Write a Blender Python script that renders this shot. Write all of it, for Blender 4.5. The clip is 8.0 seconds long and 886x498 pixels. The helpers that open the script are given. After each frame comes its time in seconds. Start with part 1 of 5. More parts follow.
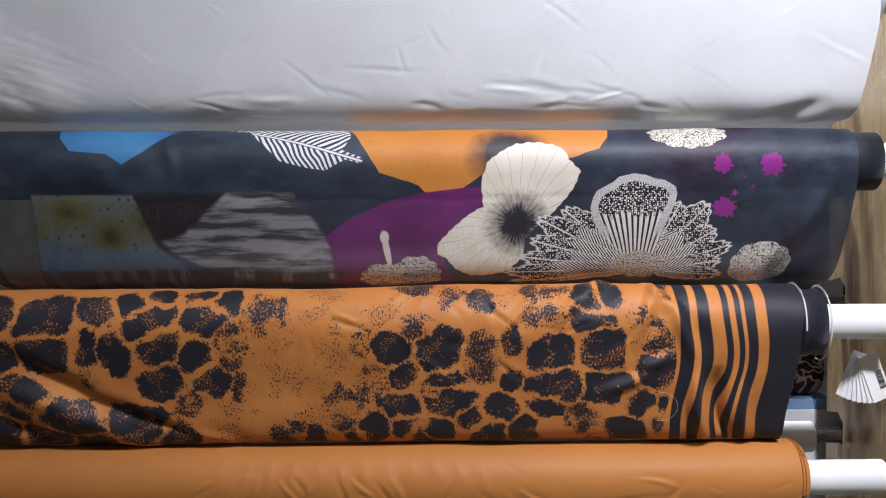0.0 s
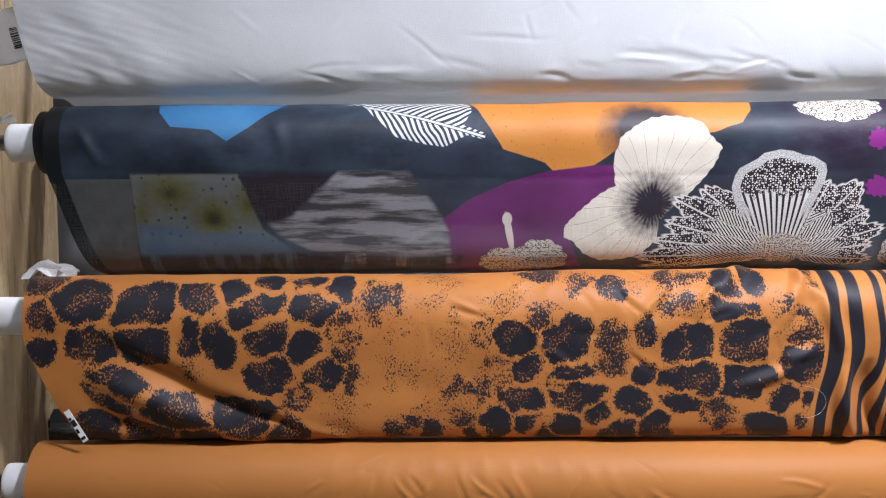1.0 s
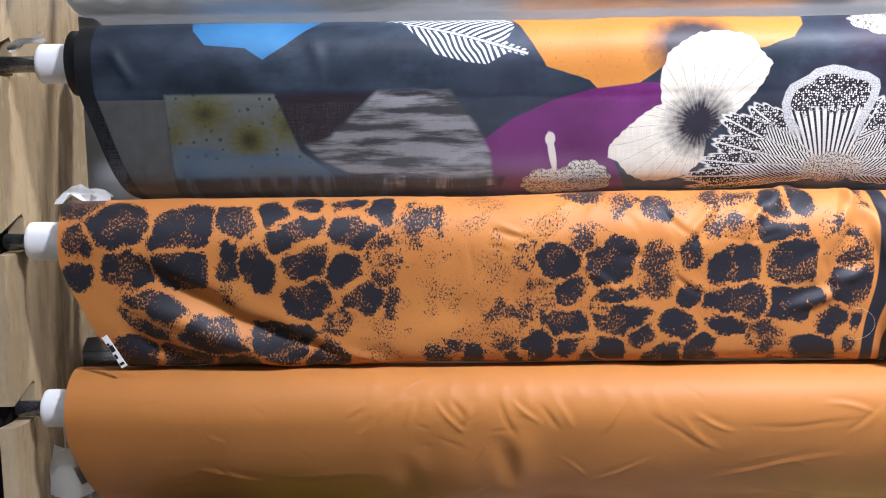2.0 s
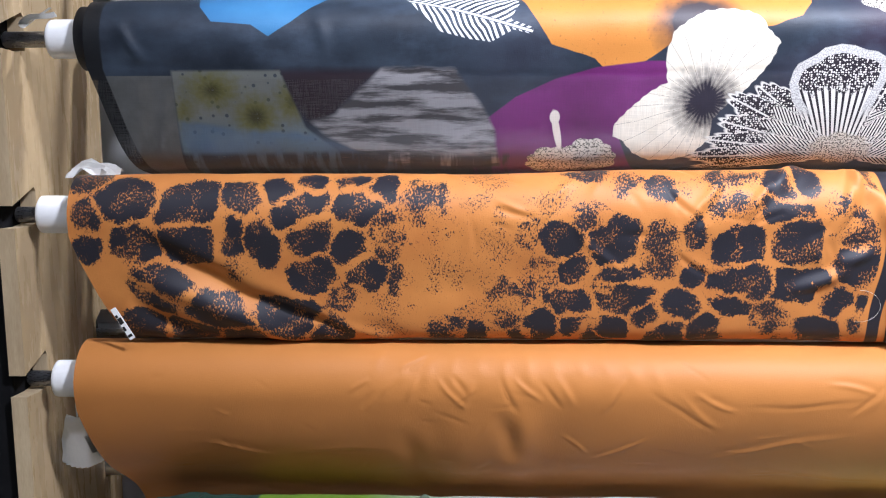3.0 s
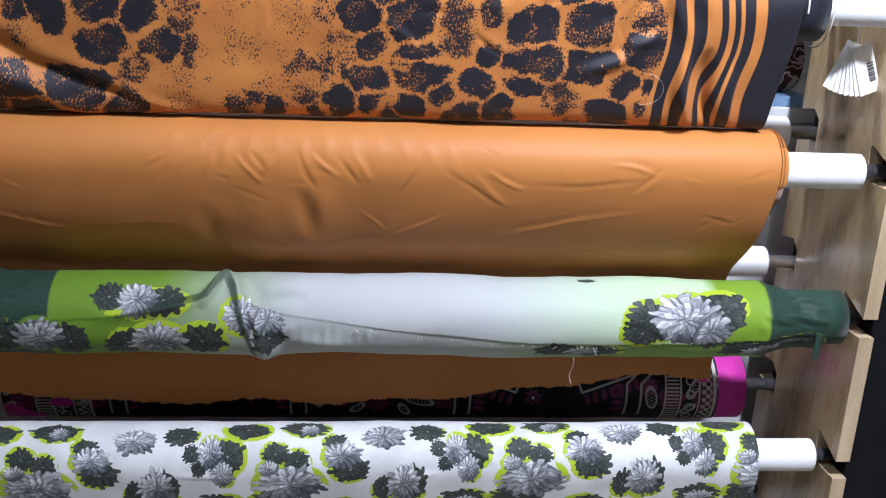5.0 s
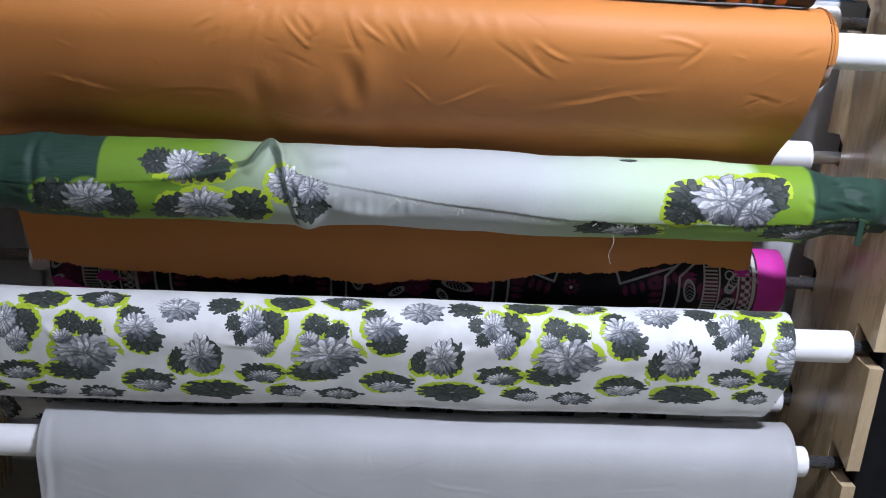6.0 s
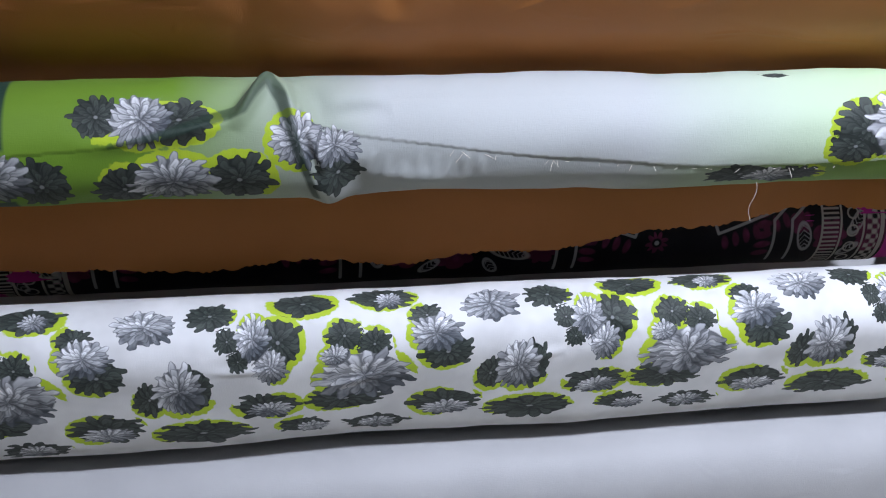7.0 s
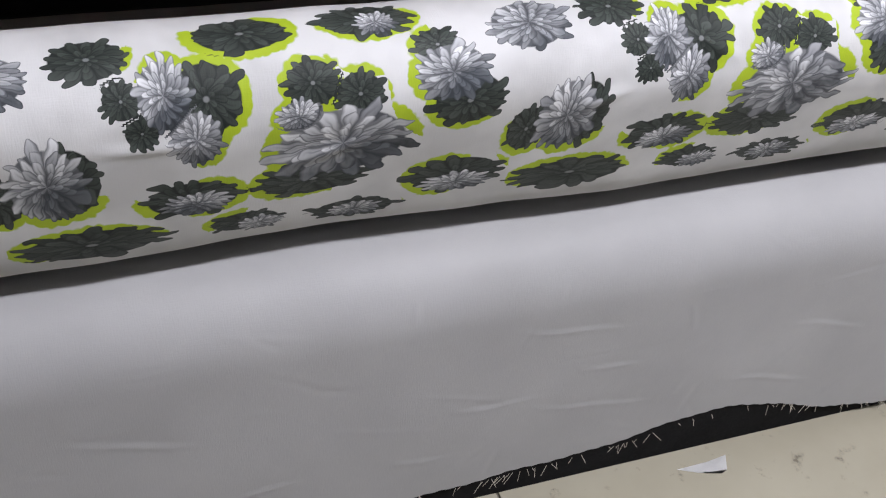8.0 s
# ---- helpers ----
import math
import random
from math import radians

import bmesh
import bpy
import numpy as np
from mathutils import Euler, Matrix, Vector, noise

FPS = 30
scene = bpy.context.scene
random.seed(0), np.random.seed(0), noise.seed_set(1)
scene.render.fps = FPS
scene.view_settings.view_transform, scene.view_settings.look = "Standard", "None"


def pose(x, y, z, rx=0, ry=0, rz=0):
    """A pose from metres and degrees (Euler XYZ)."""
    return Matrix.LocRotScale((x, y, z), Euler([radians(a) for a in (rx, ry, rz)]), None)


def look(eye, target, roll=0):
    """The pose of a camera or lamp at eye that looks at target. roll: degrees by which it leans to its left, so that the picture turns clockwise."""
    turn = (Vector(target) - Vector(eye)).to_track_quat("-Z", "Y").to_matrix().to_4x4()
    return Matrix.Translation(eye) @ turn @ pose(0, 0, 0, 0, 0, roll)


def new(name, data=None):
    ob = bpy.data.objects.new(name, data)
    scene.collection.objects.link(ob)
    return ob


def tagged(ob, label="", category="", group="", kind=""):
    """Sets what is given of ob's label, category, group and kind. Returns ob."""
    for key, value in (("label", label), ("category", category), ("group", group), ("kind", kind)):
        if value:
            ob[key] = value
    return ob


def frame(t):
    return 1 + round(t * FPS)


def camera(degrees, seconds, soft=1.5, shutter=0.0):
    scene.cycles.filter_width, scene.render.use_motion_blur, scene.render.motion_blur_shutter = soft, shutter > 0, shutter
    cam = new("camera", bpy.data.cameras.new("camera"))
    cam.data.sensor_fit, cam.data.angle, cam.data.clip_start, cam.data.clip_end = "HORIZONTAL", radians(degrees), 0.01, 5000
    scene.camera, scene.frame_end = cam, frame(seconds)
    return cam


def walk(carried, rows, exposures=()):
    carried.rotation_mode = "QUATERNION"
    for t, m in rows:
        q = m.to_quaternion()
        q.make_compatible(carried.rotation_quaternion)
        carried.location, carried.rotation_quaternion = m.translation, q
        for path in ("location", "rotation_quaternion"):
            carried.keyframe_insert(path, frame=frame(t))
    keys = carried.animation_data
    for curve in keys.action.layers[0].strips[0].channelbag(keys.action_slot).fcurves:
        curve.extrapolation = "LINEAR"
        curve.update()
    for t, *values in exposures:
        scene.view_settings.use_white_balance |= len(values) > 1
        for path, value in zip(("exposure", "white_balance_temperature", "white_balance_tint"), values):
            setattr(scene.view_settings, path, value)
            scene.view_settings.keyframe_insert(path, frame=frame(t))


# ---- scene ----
cam = camera(47.0, 8.0, soft=1.1)
PATH = [
    (0, (-0.024, -0.009, 1.451), (0.007, 1.987, 1.338), -0.3),
    (0.5, (-0.092, 0.077, 1.462), (-0.115, 2.07, 1.304), -0.3),
    (1, (-0.167, 0.105, 1.458), (-0.185, 2.098, 1.294), -0.4),
    (1.5, (-0.205, 0.121, 1.437), (-0.233, 2.108, 1.207), -0.8),
    (1.7, (-0.215, 0.124, 1.421), (-0.246, 2.109, 1.177), -0.8),
    (2.8, (-0.204, 0.14, 1.456), (-0.276, 2.106, 1.095), -0.6),
    (3, (-0.173, 0.125, 1.43), (-0.272, 2.096, 1.107), -0.4),
    (3.5, (-0.162, 0.113, 1.418), (-0.209, 2.083, 1.079), -0.1),
    (4, (-0.159, 0.12, 1.422), (-0.051, 2.078, 1.03), 0.6),
    (4.5, (-0.117, 0.107, 1.394), (0.066, 2.048, 0.949), 1.2),
    (5, (-0.078, 0.094, 1.373), (0.091, 1.976, 0.717), 2.6),
    (5.2, (-0.127, 0.095, 1.296), (0.119, 1.972, 0.651), 3.0),
    (6.3, (-0.075, 0.026, 1.241), (-0.005, 1.863, 0.454), 3.4),
    (6.5, (-0.105, 0.093, 1.223), (-0.008, 1.915, 0.404), 3.4),
    (7, (-0.27, 0.543, 1.142), (0.047, 2.295, 0.23), 2.4),
    (7.5, (-0.3, 0.838, 0.998), (0.196, 2.436, -0.097), 3.3),
    (8, (-0.346, 0.925, 0.919), (0.25, 2.306, -0.399), 7.1),
]
walk(cam, [(t, look(eye, target, roll)) for t, eye, target, roll in PATH],
     exposures=[(0.0, -0.68, 6700, 10), (0.8, -0.42, 6600, 10), (1.5, 0.04, 6350, 10), (3.0, 0.32, 6250, 10), (4.5, 0.15, 6200, 10), (5.5, 0.10, 6100, 10), (7.2, 0.10, 6100, 10), (8.0, 0.0, 6900, 11)])

# ---- light: spotlights on the shop ceiling, an added front fill, and soft bounce in a closed room ----
world = bpy.data.worlds.new("shop_world")
scene.world = world
world.use_nodes = True
world.node_tree.nodes["Background"].inputs[0].default_value = (0.9, 0.95, 1.0, 1)
world.node_tree.nodes["Background"].inputs[1].default_value = 0.012


def spot_or_fill(x, y, z, watts, size, target, colour, spread):
    data = bpy.data.lights.new("spot_or_fill", "AREA")
    data.shape, data.size, data.energy, data.color = "DISK", size, watts, colour
    data.spread = radians(spread)
    ob = new("spot_or_fill", data)
    ob.matrix_world = look((x, y, z), target)
    return ob


spot_or_fill(0.62, 0.42, 2.70, 35, 0.17, (0.50, 1.60, 0.7), (0.94, 0.97, 1.12), 120)
spot_or_fill(-0.50, 0.40, 2.70, 5, 0.12, (0.4, 1.65, 0.9), (0.94, 0.97, 1.12), 130)
# added fill without a fixture: a broad disk that lifts the recesses from the front
spot_or_fill(0.6, -1.3, 2.5, 3.8, 0.9, (0.3, 1.5, 0.9), (0.92, 0.95, 1.08), 180)
spot_or_fill(0.2, 2.08, 2.85, 26, 0.14, (0.2, 2.00, 0.0), (0.92, 0.95, 1.06), 130)


# ---- materials ----
class Nodes:
    """A short way to write node trees."""

    def __init__(self, name, rough=0.7, spec=0.3, metal=0.0):
        self.mat = bpy.data.materials.new(name)
        self.mat.use_nodes = True
        self.t = self.mat.node_tree
        self.b = self.t.nodes["Principled BSDF"]
        self.b.inputs["Roughness"].default_value = rough
        self.b.inputs["Specular IOR Level"].default_value = spec
        self.b.inputs["Metallic"].default_value = metal

    def put(self, sock, v):
        if isinstance(v, bpy.types.NodeSocket):
            self.t.links.new(v, sock)
        elif isinstance(v, tuple) and len(v) == 3 and sock.type == "RGBA":
            sock.default_value = (*v, 1)
        else:
            sock.default_value = v

    def math(self, op, a, b=0.0, c=None):
        n = self.t.nodes.new("ShaderNodeMath")
        n.operation = op
        self.put(n.inputs[0], a)
        self.put(n.inputs[1], b)
        if c is not None:
            self.put(n.inputs[2], c)
        return n.outputs[0]

    def ramp(self, v, lo, hi, a=0.0, b=1.0):
        n = self.t.nodes.new("ShaderNodeMapRange")
        for s, q in zip(n.inputs, (v, lo, hi, a, b)):
            self.put(s, q)
        return n.outputs[0]

    def mix(self, f, a, b):
        n = self.t.nodes.new("ShaderNodeMix")
        n.data_type = "RGBA"
        self.put(n.inputs[0], f)
        self.put(n.inputs[6], a)
        self.put(n.inputs[7], b)
        return n.outputs[2]

    def attr(self, name):
        n = self.t.nodes.new("ShaderNodeAttribute")
        n.attribute_name = name
        return n.outputs["Fac"]

    def vattr(self, name):
        n = self.t.nodes.new("ShaderNodeAttribute")
        n.attribute_name = name
        return n.outputs["Vector"]

    def coord(self, scale=(1, 1, 1), src=None):
        m = self.t.nodes.new("ShaderNodeMapping")
        if src is None:
            src = self.t.nodes.new("ShaderNodeTexCoord").outputs["Object"]
        self.put(m.inputs[0], src)
        m.inputs["Scale"].default_value = scale
        return m.outputs[0]

    def noise(self, scale, vec=None, detail=3.0, rough=0.55):
        n = self.t.nodes.new("ShaderNodeTexNoise")
        n.inputs["Scale"].default_value, n.inputs["Detail"].default_value = scale, detail
        n.inputs["Roughness"].default_value = rough
        self.put(n.inputs["Vector"], vec if vec is not None else self.coord())
        return n.outputs["Fac"]

    def cells(self, scale, vec, feature="F1", random=1.0):
        n = self.t.nodes.new("ShaderNodeTexVoronoi")
        n.feature = feature
        n.inputs["Randomness"].default_value = random
        n.inputs["Scale"].default_value = scale
        self.put(n.inputs["Vector"], vec)
        return n.outputs["Distance"]

    def edge(self, field, soft=0.0006):
        return self.ramp(field, -soft, soft)

    def bump(self, height, strength=0.3, distance=0.001):
        n = self.t.nodes.new("ShaderNodeBump")
        n.inputs["Strength"].default_value, n.inputs["Distance"].default_value = strength, distance
        self.put(n.inputs["Height"], height)
        self.put(self.b.inputs["Normal"], n.outputs[0])

    def colour(self, c):
        self.put(self.b.inputs["Base Color"], c)

    def weave(self, vec, strength=0.25):
        """Fine woven threads with faint slubs, and a slow undulation."""
        a = self.noise(900, self.coord((1, 0.12, 1), vec), 2)
        b = self.noise(900, self.coord((0.12, 1, 1), vec), 2)
        c = self.noise(22, vec, 3)
        h = self.math("ADD", self.math("ADD", a, b), self.math("MULTIPLY", c, 2.5))
        self.bump(h, strength, 0.0007)


def plain(name, col, rough=0.7, spec=0.3, metal=0.0, vary=0.12, scale=9.0, bump=0.15, stretch=(1, 1, 1), fine=120.0):
    n = Nodes(name, rough, spec, metal)
    v = n.coord(stretch)
    big, small = n.noise(scale, v, 4), n.noise(fine, v, 3)
    f = n.ramp(n.math("ADD", n.math("MULTIPLY", big, 0.65), n.math("MULTIPLY", small, 0.35)), 0.3, 0.7)
    dark = tuple(c * (1 - vary) for c in col)
    light = tuple(min(1.0, c * (1 + vary * 0.8)) for c in col)
    n.colour(n.mix(f, dark, light))
    n.put(n.b.inputs["Roughness"], n.ramp(small, 0.3, 0.7, max(0.05, rough - 0.08), min(1.0, rough + 0.08)))
    n.bump(small, bump, 0.001)
    return n.mat


M_WALL = plain("grey_wall", (0.66, 0.66, 0.655), 0.85, 0.2, vary=0.06, scale=2.0)
M_CEIL = plain("white_ceiling", (0.78, 0.78, 0.76), 0.9, 0.2, vary=0.03, scale=2.0)
M_BLACK = plain("black_lacquer", (0.008, 0.008, 0.009), 0.8, 0.12, vary=0.4, scale=25, fine=300)
M_ROD = plain("dark_steel", (0.24, 0.24, 0.25), 0.30, 0.5, 0.85, vary=0.12, stretch=(1, 8, 8))
M_CHROME = plain("bright_steel", (0.82, 0.82, 0.83), 0.38, 0.5, 1.0, vary=0.05, stretch=(1, 8, 8))
M_TUBE = plain("white_card_tube", (0.80, 0.80, 0.80), 0.62, 0.3, vary=0.05, scale=14, stretch=(1, 3, 3))
M_TAG = plain("white_card", (0.80, 0.80, 0.79), 0.6, 0.3, vary=0.05, scale=30)
M_INK = plain("black_ink", (0.02, 0.02, 0.02), 0.6, 0.2)
M_THREAD = plain("cream_thread", (0.62, 0.58, 0.50), 0.8, 0.2)
M_DARKTHREAD = plain("black_thread", (0.02, 0.02, 0.022), 0.8, 0.2)
M_FILM = plain("pale_plastic", (0.62, 0.64, 0.66), 0.25, 0.5, vary=0.08)
M_BLUE = plain("blue_packing", (0.22, 0.36, 0.55), 0.5, 0.4)
M_YELLOW = plain("yellow_sticker", (0.75, 0.66, 0.08), 0.5, 0.4)


def wood_material(name, a, b, rough):
    n = Nodes(name, rough, 0.4)
    v = n.coord((9, 9, 1.4))
    g = n.noise(5, v, 6, 0.6)
    fine = n.noise(60, v, 3)
    f = n.ramp(n.math("ADD", n.math("MULTIPLY", g, 0.7), n.math("MULTIPLY", fine, 0.3)), 0.36, 0.66)
    stain = n.ramp(n.noise(6, n.coord(), 4), 0.42, 0.75)
    c = n.mix(f, a, b)
    n.colour(n.mix(n.math("MULTIPLY", stain, 0.15), c, tuple(q * 0.6 for q in a)))
    n.put(n.b.inputs["Roughness"], n.ramp(g, 0.3, 0.7, rough - 0.1, rough + 0.12))
    n.bump(fine, 0.15, 0.0006)
    return n.mat


M_WOOD = wood_material("varnished_plywood", (0.43, 0.305, 0.165), (0.49, 0.36, 0.205), 0.27)
M_PLYEDGE = wood_material("raw_plywood_edge", (0.40, 0.29, 0.17), (0.55, 0.43, 0.27), 0.7)


def floor_material():
    n = Nodes("cream_floor_tile", 0.16, 0.5)
    v = n.coord()
    f = n.ramp(n.noise(3, v, 5), 0.35, 0.65)
    c = n.mix(f, (0.34, 0.315, 0.24), (0.41, 0.385, 0.30))
    dirt = n.ramp(n.noise(26, v, 6, 0.7), 0.60, 0.68)
    n.colour(n.mix(n.math("MULTIPLY", dirt, 0.75), c, (0.10, 0.085, 0.06)))
    n.put(n.b.inputs["Roughness"], n.ramp(dirt, 0, 1, 0.14, 0.6))
    return n.mat


M_FLOOR = floor_material()
M_GROUT = plain("tile_joint", (0.22, 0.20, 0.16), 0.9, 0.1)


def satin_material(name, col, rough=0.48, sheen=0.3, through_light=0.0, weave=0.2, vary=0.05):
    n = Nodes(name, rough, 0.22)
    v = n.vattr("print_uv")
    f = n.ramp(n.noise(7, v, 4), 0.3, 0.7)
    n.colour(n.mix(f, tuple(q * (1 - vary) for q in col), tuple(min(1, q * (1 + vary)) for q in col)))
    n.b.inputs["Sheen Weight"].default_value = sheen * 0.2
    n.b.inputs["Sheen Roughness"].default_value = 0.4
    n.weave(v, weave)
    if through_light:
        tr = n.t.nodes.new("ShaderNodeBsdfTranslucent")
        tr.inputs[0].default_value = (*col, 1)
        mx = n.t.nodes.new("ShaderNodeMixShader")
        mx.inputs[0].default_value = through_light
        n.t.links.new(n.b.outputs[0], mx.inputs[1])
        n.t.links.new(tr.outputs[0], mx.inputs[2])
        n.t.links.new(mx.outputs[0], n.t.nodes["Material Output"].inputs["Surface"])
    return n.mat


M_WHITE_A = satin_material("white_lining_cloth", (0.68, 0.685, 0.69), 0.6, 0.2, 0.15)
M_ORANGE = satin_material("plain_orange_satin", (0.45, 0.174, 0.044), 0.52, 0.35)
M_SILVER = satin_material("pale_grey_lining", (0.395, 0.395, 0.395), 0.5, 0.3, 0.05, 0.2, 0.07)
M_MAGENTA = satin_material("magenta_selvedge", (0.55, 0.04, 0.33), 0.6, 0.3)
M_NAVY = satin_material("black_selvedge_cloth", (0.018, 0.02, 0.028), 0.6, 0.2)
M_DKGREEN = satin_material("dark_green_border", (0.022, 0.050, 0.034), 0.6, 0.2)


def leopard_material():
    n = Nodes("giraffe_print_satin", 0.54, 0.32)
    v = n.vattr("print_uv")
    spot, stripe = n.attr("spot"), n.attr("stripe")
    streak = n.noise(250, n.coord((1.5, 0.9, 1), v), 4, 0.68)
    grain = n.noise(520, n.coord((1.4, 0.9, 1), v), 2, 0.6)
    fleck = n.math("SUBTRACT", n.math("ADD", n.math("MULTIPLY", streak, 0.72), n.math("MULTIPLY", grain, 0.28)), 0.5)
    patchy = n.math("MULTIPLY", n.math("SUBTRACT", n.noise(26, v, 2), 0.53), 5.0)
    patchy = n.math("MULTIPLY", n.math("MINIMUM", n.math("MAXIMUM", patchy, -0.55), 0.20), n.ramp(spot, -1.0, -0.4))
    mask = n.edge(n.math("ADD", n.math("ADD", spot, patchy), n.math("ADD", n.math("MULTIPLY", fleck, 6.0), 0.16)), 0.11)
    mask = n.math("MAXIMUM", mask, n.edge(stripe, 0.0007))
    tone = n.ramp(n.noise(9, v, 4), 0.3, 0.7)
    ground = n.mix(tone, (0.46, 0.160, 0.038), (0.57, 0.222, 0.054))
    n.colour(n.mix(mask, ground, (0.016, 0.015, 0.021)))
    n.b.inputs["Sheen Weight"].default_value = 0.04
    n.weave(v, 0.2)
    return n.mat


M_LEO = leopard_material()


def night_material():
    """Navy-black voile with a painted flower print; the loose layer lets some light through."""
    n = Nodes("flower_print_voile", 0.5, 0.3)
    v = n.vattr("print_uv")
    sep = n.t.nodes.new("ShaderNodeSeparateXYZ")
    n.put(sep.inputs[0], v)
    px, pv = sep.outputs[0], sep.outputs[1]
    tone = n.ramp(n.noise(5, v, 4), 0.35, 0.68)
    worn = n.ramp(n.noise(16, n.coord((0.8, 1.2, 1), v), 5, 0.6), 0.36, 0.66)
    base = n.mix(n.math("ADD", n.math("MULTIPLY", tone, 0.55), n.math("MULTIPLY", worn, 0.45)), (0.009, 0.013, 0.021), (0.038, 0.053, 0.076))
    plum = n.math("MULTIPLY", n.ramp(px, -0.25, 0.3), n.ramp(n.noise(4, v, 2), 0.42, 0.62))
    base = n.mix(n.math("MULTIPLY", plum, 0.8), base, (0.030, 0.008, 0.026))
    # pale blue blotches put the navy's sheen into the colour, strongest near the top
    sheen_cloud = n.math("MULTIPLY", n.ramp(n.noise(9, n.coord((0.8, 1.3, 1), v), 5, 0.62), 0.48, 0.72), n.math("MULTIPLY", n.ramp(pv, 0.10, 0.135, 0.55, 0.12), n.ramp(px, -0.68, -0.50)))
    c = n.mix(sheen_cloud, base, (0.085, 0.115, 0.165))
    c = n.mix(n.math("MULTIPLY", n.edge(n.attr("dusk"), 0.006), 0.85), c, (0.020, 0.010, 0.014))
    c = n.mix(n.edge(n.attr("blue")), c, n.mix(tone, (0.026, 0.13, 0.31), (0.065, 0.235, 0.45)))
    smoke = n.math("MULTIPLY", n.ramp(n.noise(160, v, 4), 0.62, 0.72), 0.5)
    gold = n.mix(smoke, n.mix(tone, (0.54, 0.20, 0.040), (0.62, 0.255, 0.055)), (0.10, 0.05, 0.02))
    haze = n.ramp(n.math("ADD", n.attr("haze"), n.math("MULTIPLY", n.math("SUBTRACT", n.noise(40, v, 4), 0.5), 0.5)), 0.25, 0.75)
    gold = n.mix(haze, gold, (0.045, 0.035, 0.040))
    c = n.mix(n.edge(n.attr("gold")), c, gold)
    c = n.mix(n.edge(n.attr("purple"), 0.001), c, n.mix(tone, (0.10, 0.012, 0.085), (0.19, 0.030, 0.17)))
    # loose layer: dotted field, moss-coloured suns, woven grey brush marks
    threads = n.ramp(n.math("ADD", n.noise(700, n.coord((1, 0.05, 1), v), 1), n.noise(700, n.coord((0.05, 1, 1), v), 1)), 0.8, 1.25, 0.7, 1.2)
    dots = n.ramp(n.cells(84, v, "F1", 0.75), 0.19, 0.26)
    pale = n.mix(dots, (0.03, 0.04, 0.05), n.mix(n.ramp(pv, 0.19, 0.25), (0.115, 0.12, 0.11), (0.075, 0.125, 0.165)))
    suns = n.ramp(n.math("ADD", n.attr("suns"), n.math("MULTIPLY", n.math("SUBTRACT", n.noise(120, v, 3), 0.5), 0.03)), -0.012, 0.012)
    pale = n.mix(n.math("MULTIPLY", suns, 0.85), pale, (0.095, 0.088, 0.014))
    core = n.ramp(n.attr("suns"), 0.010, 0.022)
    pale = n.mix(n.math("MULTIPLY", core, 0.8), pale, (0.020, 0.018, 0.006))
    c = n.mix(n.edge(n.attr("meadow"), 0.002), c, pale)
    c = n.mix(n.math("MULTIPLY", n.edge(n.attr("pond"), 0.004), n.ramp(n.noise(30, v, 4), 0.3, 0.7, 0.35, 0.8)), c, (0.050, 0.095, 0.165))
    brush = n.ramp(n.noise(18, n.coord((0.35, 2.6, 1), v), 5, 0.65), 0.44, 0.56)
    grey = n.mix(brush, (0.045, 0.042, 0.046), (0.26, 0.25, 0.26))
    c = n.mix(n.edge(n.attr("brush"), 0.003), c, grey)
    smear = n.math("MULTIPLY", n.edge(n.attr("border"), 0.004), n.ramp(n.noise(30, n.coord((2.2, 0.3, 1), v), 3), 0.36, 0.50))
    c = n.mix(n.math("MULTIPLY", smear, 0.85), c, (0.006, 0.007, 0.010))
    c = n.mix(n.edge(n.attr("flank"), 0.001), c, n.mix(n.noise(40, v, 4), (0.050, 0.052, 0.052), (0.105, 0.108, 0.106)))
    c = n.mix(n.edge(n.attr("selvedge"), 0.001), c, (0.008, 0.009, 0.011))
    # cream flower with dark throat and fine rays
    hx, hv = n.math("SUBTRACT", px, 0.114), n.math("SUBTRACT", pv, 0.176)
    ang = n.math("ARCTAN2", hv, hx)
    rad = n.math("POWER", n.math("ADD", n.math("MULTIPLY", hx, hx), n.math("MULTIPLY", hv, hv)), 0.5)
    rays = n.math("ABSOLUTE", n.math("SINE", n.math("ADD", n.math("MULTIPLY", ang, 15.0), n.math("MULTIPLY", n.noise(14, v, 1), 1.6))))
    line = n.math("MULTIPLY", n.ramp(n.math("MULTIPLY", rays, rad), 0.0012, 0.0042, 1.0, 0.0), 0.9)
    cream = n.mix(line, n.mix(n.noise(30, v), (0.66, 0.58, 0.46), (0.80, 0.74, 0.64)), (0.08, 0.06, 0.05))
    fuzz = n.math("ADD", rad, n.math("MULTIPLY", n.math("SUBTRACT", n.noise(90, v, 4), 0.5), 0.035))
    throat = n.ramp(n.math("SUBTRACT", fuzz, n.math("MULTIPLY", rays, 0.010)), 0.014, 0.050, 1.0, 0.0)
    cream = n.mix(throat, cream, (0.022, 0.018, 0.028))
    c = n.mix(n.edge(n.attr("bloom")), c, cream)
    # lace-like white line flower
    lace, rim = n.attr("lace"), n.attr("lace_rim")
    sl = n.t.nodes.new("ShaderNodeSeparateXYZ")
    n.put(sl.inputs[0], n.vattr("lace_uv"))
    run, off, full = sl.outputs[0], sl.outputs[1], sl.outputs[2]
    part_way = n.math("DIVIDE", run, full)
    dotty = n.ramp(n.cells(310, v, "F1", 0.55), 0.36, 0.46, 1.0, 0.0)
    hatch = n.ramp(n.math("SINE", n.math("MULTIPLY", n.math("SUBTRACT", run, n.math("MULTIPLY", off, 1.3)), 1050.0)), -0.35, 0.15)
